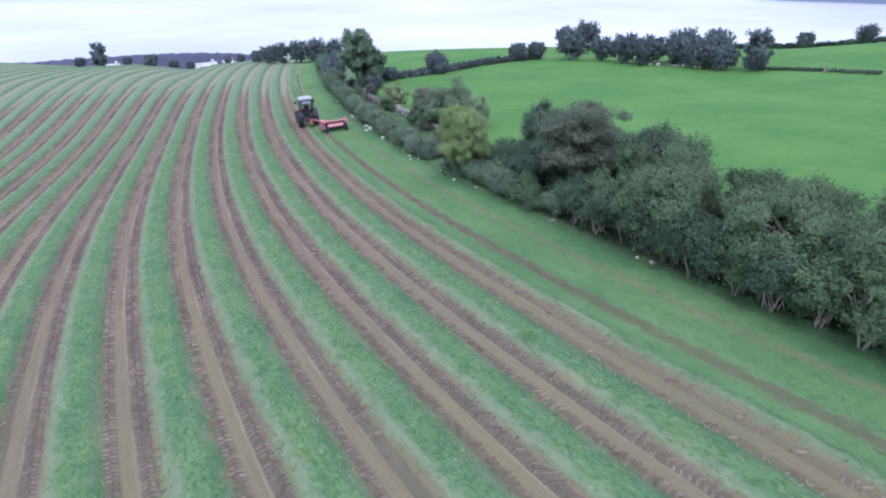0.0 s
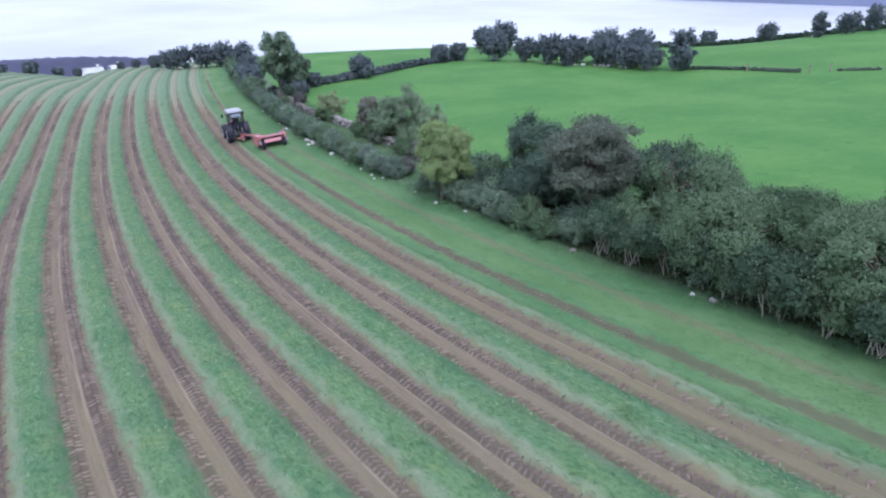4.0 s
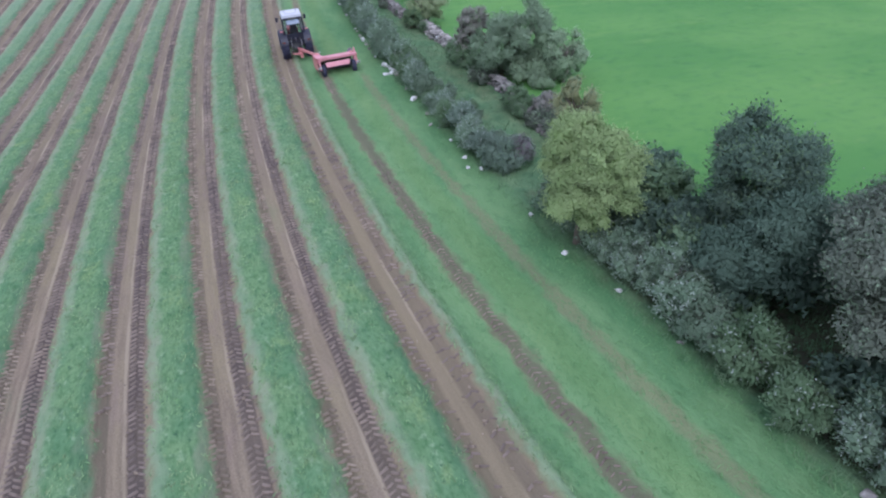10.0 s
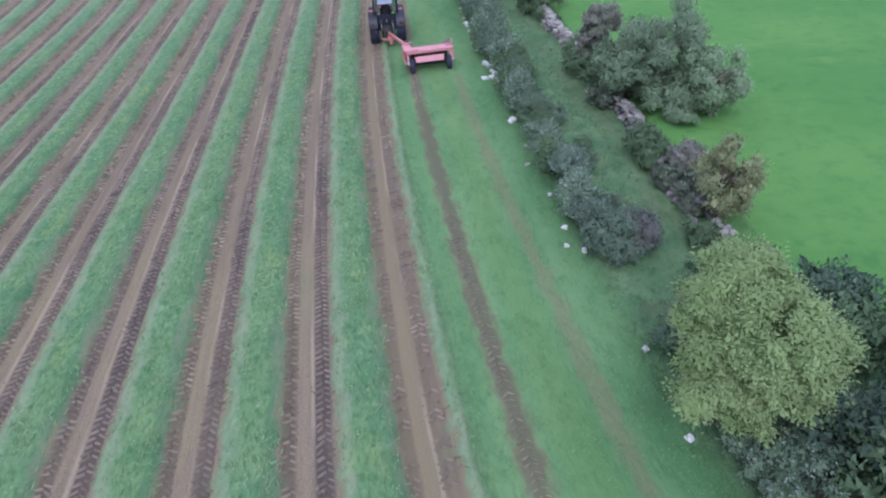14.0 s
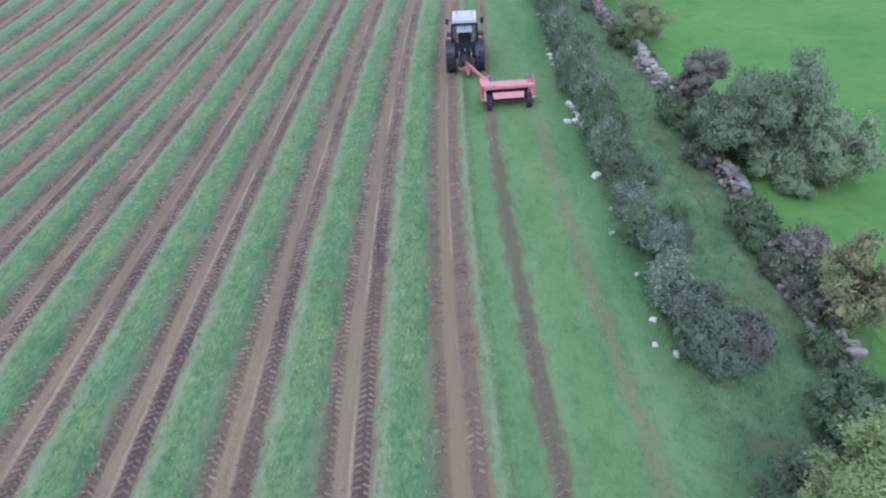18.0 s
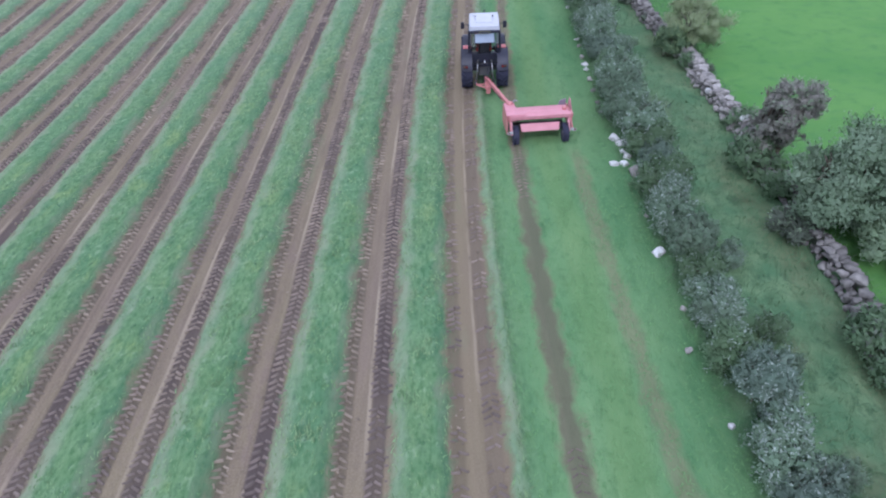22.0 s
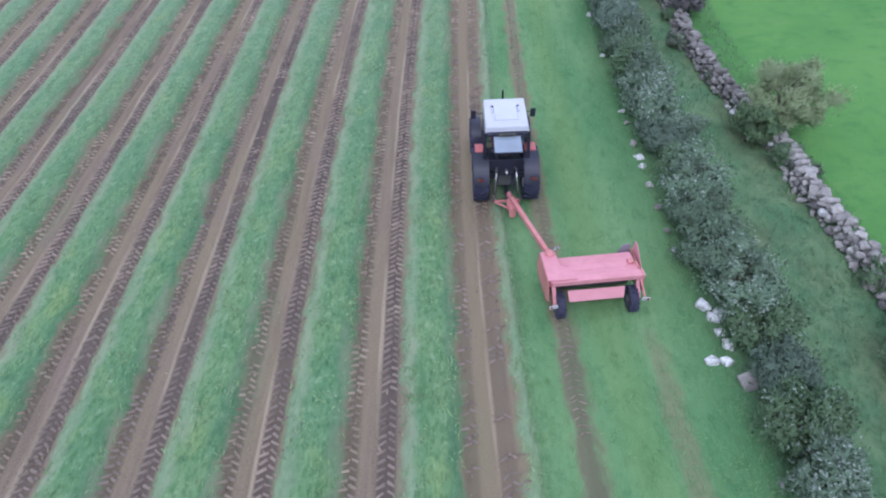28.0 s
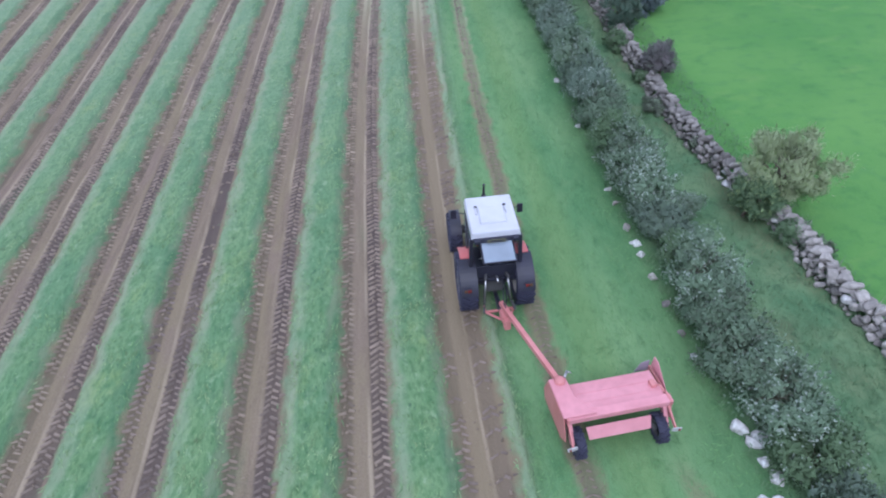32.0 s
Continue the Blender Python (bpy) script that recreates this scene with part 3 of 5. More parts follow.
    me.normals_split_custom_set_from_vertices(np.repeat(soft_n, 3, 0))
    if second:
        me.materials.append(second)
        me.polygons.foreach_set("material_index", pick2.astype(np.int32))
    return me


def clumps(seed, shape, n, rad, lift=0.0):
    """Lobe centres spread near the skin of an uneven egg of half-axes shape."""
    rng = np.random.default_rng(seed)
    a1, a2 = rng.uniform(0, 6.28, 2)
    out = []
    for i in range(n):
        d = rng.normal(size=3)
        d /= np.linalg.norm(d)
        th = math.atan2(d[1], d[0])
        bulge = 1 + 0.17 * math.sin(2 * th + a1) + 0.13 * math.sin(3 * th + a2 + 2 * d[2])
        q = min(1.0, rng.uniform(0.10, 1.0) ** 0.33 * bulge * rng.uniform(0.82, 1.12))
        x, y, z = d * q * np.array(shape)
        out.append((x, y, max(z + lift, 0.25), rad * rng.uniform(0.6, 1.3)))
    return out


def limbs(seed, base_r, height, spread, n=5, trunks=1):
    """Tapered trunk (or several stems) that forks into limbs: a list of (name, bmesh)."""
    rng = random.Random(seed)
    out = []
    for s in range(trunks):
        a = rng.uniform(0, 6.28)
        ox, oy = (rng.uniform(-0.4, 0.4) * spread * (trunks > 1), rng.uniform(-0.4, 0.4) * spread * (trunks > 1))
        top = height * rng.uniform(0.45, 0.6)
        lean = (math.cos(a) * 0.12 * height * (0.4 + (trunks > 1)), math.sin(a) * 0.12 * height * (0.4 + (trunks > 1)))
        mid = (ox + lean[0] * 0.5 + rng.uniform(-0.05, 0.05), oy + lean[1] * 0.5, top * 0.5)
        end = (ox + lean[0], oy + lean[1], top)
        r = base_r * rng.uniform(0.75, 1.0)
        out.append(("trunk" if trunks == 1 else "stem", tube([(ox, oy, -0.25), (ox, oy, 0.1), mid, end], [r * 1.35, r, r * 0.8, r * 0.6], 8)))
        for i in range(n):
            b = 6.283 * i / n + rng.uniform(-0.4, 0.4)
            q = rng.uniform(0.5, 1.0)
            st = tuple(Vector(mid).lerp(Vector(end), q))
            reach = spread * rng.uniform(0.45, 0.8)
            tip = (st[0] + math.cos(b) * reach, st[1] + math.sin(b) * reach, height * rng.uniform(0.62, 0.95))
            kn = tuple((Vector(st).lerp(Vector(tip), 0.5) + Vector((0, 0, 0.08 * height))))
            out.append(("limb", tube([st, kn, tip], [r * 0.5, r * 0.3, r * 0.1], 6)))
    return out


def plant(name, label, category, at, seed, height, radius, material, leaves=6000, leaf=(0.16, 0.09), n=26, clump=0.3, base=0.35, trunks=1, bark=None, trunk_r=0.1, droop=0.0, second=None, group="", squash=(1, 1), shoots=0.05, flat=0.85, pale=0.14, split=False):
    """A woody plant: trunk with limbs, and a crown of leaf tufts with gaps."""
    root = thing(name, label, category, Matrix.Translation((at[0], at[1], lz(at[0], at[1]))), group=group)
    half = (height - base) / 2
    cl = clumps(seed, (radius * 0.82 * squash[0], radius * 0.82 * squash[1], half * 0.86), n, radius * clump, base + half)
    wood = limbs(seed, trunk_r, height * 0.85, radius * 0.55, 6 if trunks < 6 else 3, trunks)
    if split:
        for nm, bm in wood:
            part(nm, bm, bark or BARK, root)
    else:
        whole = bmesh.new()
        for nm, bm in wood:
            joined(bm, whole)
        part("trunk", whole, bark or BARK, root)
    part("crown", crown_mesh("crown", seed + 1, cl, leaf, leaves, material, droop, second, shoots, flat, pale), None, root)
    return root


def on_ground(x, y, turn=0.0, k=1.0, sink=0.0):
    return Matrix.Translation((x, y, lz(x, y) - sink)) @ Matrix.Rotation(turn, 4, "Z") @ Matrix.Diagonal((k, k, k, 1))


def put(proto, x, y, turn, k, label=""):
    ob = copy_thing(proto, pose(0, 0, 0))
    ob.matrix_basis = on_ground(x, y, turn, k)
    if label:
        ob["label"] = label
    return ob


# low field hedge, shrub after shrub, grown into one another
def along_row(at, turn, k, rise=1.0):
    return Matrix.Translation((*at, lz(*at))) @ Matrix.Rotation(turn, 4, "Z") @ Matrix.Diagonal((k, k, k * rise, 1))


hedge_kinds = []
for i, (hgt, rad, m1, m2, pl, lab) in enumerate([
    (1.75, 1.15, LEAF_HEDGE, LEAF_PALE, 0.34, "dark grey-green hedge shrub with pale leaf tips"),
    (1.85, 1.2, LEAF_HEDGE, LEAF_PALE, 0.22, "bushy hedge shrub with silvery leaf undersides"),
    (1.5, 1.1, LEAF_MID, LEAF_PALE, 0.07, "low mid-green hedge shrub beside mown grass"),
    (1.65, 1.15, LEAF_HEDGE, LEAF_BROWN, 0.2, "untidy dark hedge shrub with bronze shoots"),
    (1.85, 1.15, LEAF_SLATE, LEAF_PALE, 0.14, "tall dense slate-green hedge shrub"),
    (1.6, 1.2, LEAF_SLATE, LEAF_HEDGE, 0.3, "wide dull slate-green hedge shrub"),
]):
    hedge_kinds.append(plant("hedge_shrub", lab, "shrub", (15.45 + float(bend(70 + 1.6 * i)), 70 + 1.6 * i), 100 + i, hgt, rad, m1, leaves=10500, leaf=(0.090, 0.047), n=30, clump=0.30, shoots=0.12, base=0.02, trunks=4, trunk_r=0.03, second=m2, group="field hedge shrubs", squash=(0.86, 1.22), pale=pl))
far_hedge = []
for i in range(2):
    far_hedge.append(plant("hedge_shrub", "distant grey-green hedge shrub on the field edge", "shrub", (16.1 + float(bend(92 + 1.6 * i)), 92 + 1.6 * i), 120 + i, 1.9, 1.35, LEAF_HEDGE, leaves=2400, leaf=(0.24, 0.13), n=30, clump=0.29, base=0.02, trunks=2, trunk_r=0.04, second=LEAF_MID, group="field hedge shrubs", squash=(0.9, 1.25)))
rng = random.Random(5)
y = 44.7
while y < 128:
    if not 69.4 < y < 79.2:
        k = rng.uniform(0.74, 1.0) * (0.92 if y < 60 else 1.0)
        x = 15.45 + float(bend(y)) + rng.uniform(-0.16, 0.2) - 0.1 * (y < 52) + 0.42 * math.exp(-((y - 60.2) / 1.9) ** 2)
        ob = put(rng.choice(hedge_kinds if y < 88 else far_hedge), x, y, 0, 1)
        ob.matrix_basis = along_row((x, y), rng.choice((0, math.pi)) + rng.uniform(-0.3, 0.3), k, rng.uniform(0.8, 1.15))
        if rng.random() < 0.3:
            put(rng.choice(hedge_kinds if y < 88 else far_hedge), 16.5 + float(bend(y)) + rng.uniform(-0.3, 0.3), y + 0.7, rng.uniform(0, 6.28), k * 0.6)
    y += rng.uniform(1.2, 1.65)
stem_kinds = []
for i in range(3):
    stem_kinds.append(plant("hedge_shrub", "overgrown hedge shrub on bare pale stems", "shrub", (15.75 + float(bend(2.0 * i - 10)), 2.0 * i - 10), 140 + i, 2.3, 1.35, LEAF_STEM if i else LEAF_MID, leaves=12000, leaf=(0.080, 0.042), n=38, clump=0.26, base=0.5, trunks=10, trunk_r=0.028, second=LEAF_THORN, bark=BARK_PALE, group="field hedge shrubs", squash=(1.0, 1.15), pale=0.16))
y = -4.0
while y < 40.6:
    stems = y < 27
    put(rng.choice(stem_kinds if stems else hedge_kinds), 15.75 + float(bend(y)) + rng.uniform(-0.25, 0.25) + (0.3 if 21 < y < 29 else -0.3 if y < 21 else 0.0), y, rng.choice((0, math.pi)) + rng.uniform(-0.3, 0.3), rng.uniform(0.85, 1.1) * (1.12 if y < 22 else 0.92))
    y += rng.uniform(1.35, 1.8)

# larger shrubs and trees behind it
plant("willow_tree", "rounded pale yellow-green willow above the hedge", "tree", (15.4, 38.0), 21, 4.7, 2.1, LEAF_WILLOW, leaves=80000, leaf=(0.080, 0.042), n=80, clump=0.165, base=0.8, trunk_r=0.16, droop=0.25, shoots=0.02, flat=0.75, split=True)
BIG = [
    ("thorn_tree", "dense dark green thorn tree in the hedgerow", (20.5, 36.0), 31, 4.3, 2.2, LEAF_DARK, LEAF_MID),
    ("thorn_tree", "wide bronze-green thorn tree with bare twig tips", (18.9, 29.6), 132, 5.3, 3.1, LEAF_BROWN, LEAF_THORN),
    ("thorn_tree", "dense dark green thorn tree in the hedgerow", (21.4, 32.2), 33, 3.2, 2.2, LEAF_DARK, None),
    ("elder_bush", "broad mid-green elder bush beside the hedge", (20.4, 25.2), 34, 4.5, 2.8, LEAF_MID, LEAF_DARK),
    ("elder_bush", "rounded green elder bush over the field edge", (18.0, 21.2), 35, 3.4, 2.7, LEAF_MID, LEAF_THORN),
    ("elder_bush", "tall leafy green bush in the hedgerow", (21.4, 18.2), 36, 3.3, 2.4, LEAF_MID, None),
    ("elder_bush", "broad mid-green elder bush beside the hedge", (18.3, 16.0), 37, 3.7, 2.6, LEAF_MID, LEAF_THORN),
    ("elder_bush", "rounded green elder bush over the field edge", (19.0, 11.8), 38, 4.1, 2.8, LEAF_MID, LEAF_DARK),
    ("elder_bush", "tall leafy green bush in the hedgerow", (21.8, 13.6), 39, 4.1, 2.5, LEAF_MID, LEAF_THORN),
    ("elder_bush", "broad mid-green elder bush beside the hedge", (20.3, 7.4), 40, 3.6, 2.8, LEAF_MID, LEAF_THORN),
    ("thorn_tree", "dense dark green thorn tree in the hedgerow", (19.2, 33.4), 54, 3.0, 2.0, LEAF_DARK, None),
    ("thorn_tree", "dense dark green thorn tree in the hedgerow", (22.4, 28.2), 55, 3.4, 2.2, LEAF_DARK, LEAF_MID),
    ("elder_bush", "tall leafy green bush in the hedgerow", (23.0, 22.0), 56, 2.3, 2.1, LEAF_MID, LEAF_DARK),
    ("elder_bush", "rounded green elder bush over the field edge", (17.6, 25.4), 57, 2.6, 1.8, LEAF_MID, LEAF_THORN),
    ("thorn_tree", "dense dark green thorn tree in the hedgerow", (17.9, 33.6), 58, 2.0, 1.4, LEAF_DARK, None),
    ("hawthorn_tree", "green hawthorn standing in the stone wall", (20.3, 55.4), 41, 3.8, 1.85, LEAF_THORN, LEAF_MID),
    ("ash_sapling", "open grey-green sapling clump behind the wall", (22.3, 55.7), 42, 4.2, 1.85, LEAF_THORN, LEAF_ASH),
    ("ash_sapling", "open grey-green sapling clump behind the wall", (23.0, 53.2), 43, 2.9, 1.6, LEAF_ASH, LEAF_MID),
    ("hawthorn_tree", "greyish flat-topped hawthorn leaning over the wall", (20.1, 59.2), 44, 3.7, 1.15, LEAF_RUST, LEAF_ASH),
    ("russet_bush", "russet and yellow bush growing on the wall", (19.55, 45.8), 145, 2.8, 1.15, LEAF_RUSSET, LEAF_THORN),
    ("bramble_bush", "grey-brown bramble heap over fallen wall stones", (19.7, 48.3), 46, 1.4, 0.8, LEAF_RUST, LEAF_PURPLE),
    ("purple_shrub", "low purple-tinged shrub at the hedge foot", (16.4, 44.8), 47, 1.15, 0.75, LEAF_PURPLE, LEAF_HEDGE),
    ("wall_willow", "feathery pale green sallow beside the wall", (20.75, 69.2), 48, 2.7, 1.5, LEAF_SALLOW, LEAF_WILLOW),
    ("wall_willow", "feathery pale green sallow beside the wall", (19.5, 68.6), 52, 1.4, 0.85, LEAF_MID, LEAF_WILLOW),
    ("hawthorn_tree", "small dark hawthorn on the stone wall", (20.75, 83.4), 49, 2.0, 1.0, LEAF_DARK, LEAF_BROWN),
    ("ash_tree", "tall full-crowned ash tree rising from the hedgerow", (21.4, 88.2), 50, 8.2, 3.0, LEAF_HEDGE, LEAF_DARK),
    ("ash_tree", "dark rounded tree at the hedgerow", (23.6, 89.5), 51, 5.0, 2.6, LEAF_HEDGE, None),
    ("hawthorn_tree", "small purple-grey hawthorn on the stone wall", (20.55, 78.4), 53, 1.7, 0.8, LEAF_PURPLE, LEAF_BROWN),
]
for nm, lab, at, seed, h, r, m1, m2 in BIG:
    if nm == "ash_tree":
        plant(nm, lab, "tree", at, seed, h, r, m1, leaves=int(6500 * r), leaf=(0.22, 0.12), n=52, clump=0.21, base=0.12 * h, trunk_r=0.24, second=m2, split=True)
        continue
    open_ = nm in ("ash_sapling", "wall_willow")
    close = at[1] < 40
    layered = m1 in (LEAF_BROWN, LEAF_RUST)
    plant(nm, lab, "tree" if nm.endswith("tree") else "bush", at, seed, h, r, m1, leaves=int(r * (13000 if open_ else 17500 if close else 12000)), droop=-0.35 if nm == "wall_willow" else 0.0, leaf=(0.12, 0.03) if nm == "wall_willow" else (0.092, 0.05),
          n=40 if open_ else 90 if layered else 48, clump=0.23 if open_ else 0.19 if layered else 0.235, flat=0.38 if layered else 0.8, shoots=0.06, base=0.24 * h if nm == "thorn_tree" else 0.15, trunks=1 if h > 4.5 else 3, trunk_r=0.03 * h + 0.03, second=m2, bark=BARK_PALE if nm == "ash_sapling" else None, pale=0.2, split=True)

# brambles and young growth that hide much of the old wall
bramble = plant("bramble", "low bramble and bracken growth against the wall", "bush", (19.2, 50.2), 160, 1.1, 0.95, LEAF_MID, leaves=4200, leaf=(0.12, 0.06), n=20, clump=0.3, base=0.02, trunks=4, trunk_r=0.012, second=LEAF_BROWN, group="wall brambles")
fern = plant("bramble", "brown-tinged bracken and bramble over old stones", "bush", (19.4, 47.0), 161, 0.9, 0.85, LEAF_BROWN, leaves=4200, leaf=(0.13, 0.05), n=24, clump=0.3, base=0.02, trunks=4, trunk_r=0.012, second=LEAF_ASH, group="wall brambles")
rng = random.Random(44)
for y in (43.2, 44.4, 46.2, 48.0, 49.3, 55.0, 56.2, 57.4, 58.8, 61.6, 66.6, 67.4, 69.2, 72.6, 75.6, 78.2, 81.5, 84.0, 86.5):
    x = wall_x(y) + rng.uniform(-0.6, 0.35)
    put(rng.choice((bramble, fern)), x, y, rng.uniform(0, 6.28), rng.uniform(0.6, 1.1) * (1.0 if y < 59 else 0.75))
regrowth = plant("ash_sapling", "low soft green regrowth round the saplings", "bush", (21.6, 53.9), 162, 1.5, 1.3, LEAF_ASH, leaves=9000, leaf=(0.10, 0.045), n=30, clump=0.26, base=0.02, trunks=5, trunk_r=0.015, second=LEAF_THORN, bark=BARK_PALE, group="sapling regrowth")
for x, y, k in ((22.6, 54.5, 0.9), (21.6, 52.6, 0.6), (23.9, 54.6, 0.8), (21.3, 56.9, 0.7)):
    put(regrowth, x, y, rng.uniform(0, 6.28), k)

# tangled thicket that fills the ground between the hedge and the trees behind it
thicket = plant("thicket", "dark tangled bramble thicket behind the hedge", "bush", (18.3, 36.2), 170, 1.5, 1.35, LEAF_DARK, leaves=3200, leaf=(0.15, 0.085), n=30, clump=0.28, base=0.02, trunks=4, trunk_r=0.015, second=LEAF_MID, group="thicket bushes", shoots=0.1)
sapling_copse = plant("thicket", "green nettle and bramble growth under the trees", "bush", (19.8, 39.6), 171, 1.2, 1.3, LEAF_MID, leaves=3200, leaf=(0.15, 0.08), n=30, clump=0.28, base=0.02, trunks=4, trunk_r=0.015, second=LEAF_DARK, group="thicket bushes", shoots=0.14)
rng = random.Random(71)
y = 8.0
while y < 42:
    for x in (17.4, 19.6, 22.0):
        if x < 20.5 or (y < 36 and rng.random() < 0.7):
            put(rng.choice((thicket, thicket, sapling_copse)), x + rng.uniform(-0.7, 0.7) + 0.5 * float(bend(y)), y + rng.uniform(-0.8, 0.8), rng.uniform(0, 6.28), rng.uniform(0.7, 1.15))
    y += 2.1

# ---- tractor and trailed mower ----
RED = mat("tractor_red_paint", (0.50, 0.085, 0.075), rough=0.38, vary=0.12, scale=5, second=(0.46, 0.055, 0.045))
MUDG = mat("sun_faded_red", (0.50, 0.150, 0.150), rough=0.5, vary=0.12, scale=5, second=(0.45, 0.11, 0.105))
PINK = mat("faded_red_paint", (0.600, 0.262, 0.300), rough=0.5, vary=0.16, scale=5, second=(0.500, 0.200, 0.230), bump=0.1)
ORANGE = mat("orange_red_paint", (0.52, 0.205, 0.205), rough=0.45, vary=0.14, scale=6, second=(0.45, 0.155, 0.148))
ROOFG = mat("cab_roof_grey", (0.50, 0.51, 0.56), rough=0.5, vary=0.08, scale=3, second=(0.43, 0.44, 0.49))
BLACK = mat("black_paint", (0.021, 0.022, 0.042), rough=0.5, vary=0.2, scale=8)
RUBBER = mat("tyre_rubber", (0.026, 0.027, 0.056), rough=0.75, vary=0.3, scale=6, second=(0.040, 0.040, 0.072), bump=0.2)
RIM = mat("rim_silver", (0.66, 0.66, 0.70), rough=0.4, vary=0.12, scale=5, second=(0.50, 0.48, 0.46))
IRON = mat("grey_iron", (0.12, 0.12, 0.125), rough=0.55, metal=0.4, vary=0.25, scale=9)
STEEL = mat("bright_steel", (0.50, 0.50, 0.52), rough=0.3, metal=0.9, vary=0.1, scale=9)
PLASTIC_Y = mat("yellow_sign", (0.14, 0.14, 0.08), rough=0.5, vary=0.05)
WHITE = mat("white_board", (0.55, 0.55, 0.56), rough=0.5, vary=0.12, scale=6)
LAMP_R = mat("red_lens", (0.22, 0.03, 0.03), rough=0.25, vary=0.05)
LAMP_O = mat("amber_lens", (0.17, 0.09, 0.05), rough=0.25, vary=0.05)
SEATM = mat("seat_cloth", (0.045, 0.045, 0.05), rough=0.9, vary=0.2)
MAUVE = mat("bare_worn_steel", (0.24, 0.20, 0.25), rough=0.6, vary=0.2, scale=6)
CURTAIN = mat("rubber_curtain", (0.10, 0.055, 0.05), rough=0.8, vary=0.3, scale=5)
# opaque pane; the reflected sky is put into its grey-blue colour
PANE = mat("sky_grey_pane", (0.30, 0.36, 0.44), rough=0.12, vary=0.08, scale=3, spec=0.8)
GLASS = bpy.data.materials.new("tinted_glass")
GLASS.use_nodes = True
gb = GLASS.node_tree.nodes["Principled BSDF"]
gb.inputs["Base Color"].default_value, gb.inputs["Roughness"].default_value = (0.55, 0.62, 0.66, 1), 0.03
gb.inputs["Transmission Weight"].default_value, gb.inputs["IOR"].default_value = 0.9, 1.45


def seat_on(x, y, yaw):
    """A pose on the slope: z square to the ground, y along the heading."""
    e = 1.0
    n = Vector((-(lz(x + e, y) - lz(x - e, y)) / (2 * e), -(lz(x, y + e) - lz(x, y - e)) / (2 * e), 1)).normalized()
    f = Vector((-math.sin(radians(yaw)), math.cos(radians(yaw)), 0))
    f = (f - n * f.dot(n)).normalized()
    r = f.cross(n)
    return Matrix(((r.x, f.x, n.x, x), (r.y, f.y, n.y, y), (r.z, f.z, n.z, lz(x, y) + 0.0), (0, 0, 0, 1)))


def tyre(R, w, lugs, rim):
    """Carcass with rounded shoulders and chevron lugs, axle along x."""
    h = w / 2
    bm = lathe([(rim, -h * 0.78), (rim + 0.03, -h * 0.92), ((R + rim) / 2, -h), (R - 0.09, -h * 0.97), (R - 0.04, -h * 0.72), (R - 0.035, 0), (R - 0.04, h * 0.72), (R - 0.09, h * 0.97), ((R + rim) / 2, h), (rim + 0.03, h * 0.92), (rim, h * 0.78)], 36, rot=(0, 90, 0))
    for i in range(lugs):
        for s in (-1, 1):
            a = 2 * math.pi * (i + (0.25 if s > 0 else -0.25)) / lugs
            own = box(w * 0.56, 0.055 * R / 0.8, 0.06, (s * w * 0.235, 0, R - 0.022), (0, 0, s * 34), 0.0)
            own.transform(Matrix.Rotation(a, 4, "X"))
            joined(own, bm)
    return bm


def wheel(name, parent, at, R, w, lugs, rim, side, dish=0.06):
    hub = new(name)
    hub.parent = parent
    hub.location = at
    t = part("tyre", tyre(R, w, lugs, rim), RUBBER, hub, "black rubber tyre with chevron lugs and dried soil")
    h = w / 2
    prof = [(rim + 0.015, -h * 0.8), (rim + 0.015, -h * 0.7), (rim - 0.05, -h * 0.6), (rim - 0.06, h * 0.25), (rim * 0.78, h * 0.25 - dish * 0.2), (rim * 0.5, h * 0.25 + dish), (rim * 0.3, h * 0.3 + dish), (0.0, h * 0.3 + dish)]
    bm = lathe([(r, z * 1.0) for r, z in prof] , 32, rot=(0, 90 * side, 0))
    lathe([(rim - 0.05, h * 0.62), (rim + 0.015, h * 0.7), (rim + 0.02, h * 0.82), (rim - 0.02, h * 0.82)], 32, rot=(0, 90 * side, 0), bm=bm)
    part("rim", bm, RIM if R > 0.5 else IRON, hub, "silver white dished steel rim" if R > 0.5 else "dull grey steel rim")
    nb = bmesh.new()
    lathe([(0, 0), (rim * 0.22, 0), (rim * 0.22, 0.05), (rim * 0.15, 0.08), (0, 0.08)], 16, (side * (h * 0.3 + dish), 0, 0), (0, 90 * side, 0), nb)
    for i in range(8):
        a = 2 * math.pi * i / 8
        lathe([(0, 0), (0.022, 0), (0.022, 0.035), (0, 0.035)], 6, (side * (h * 0.28 + dish), rim * 0.36 * math.cos(a), rim * 0.36 * math.sin(a)), (0, 90 * side, 0), nb)
    part("hub", nb, IRON, hub)
    return hub


def bar(a, b, w, h=None, bm=None, bevel=0.012):
    """A rectangular bar between two points."""
    a, b = Vector(a), Vector(b)
    own = box(w, (b - a).length, h or w, bevel=bevel)
    d = (b - a).normalized()
    up = Vector((0, 0, 1))
    r = d.cross(up).normalized() if abs(d.z) < 0.99 else Vector((1, 0, 0))
    u = r.cross(d)
    m = Matrix(((r.x, d.x, u.x, 0), (r.y, d.y, u.y, 0), (r.z, d.z, u.z, 0), (0, 0, 0, 1)))
    own.transform(Matrix.Translation((a + b) / 2) @ m)
    return joined(own, bm)


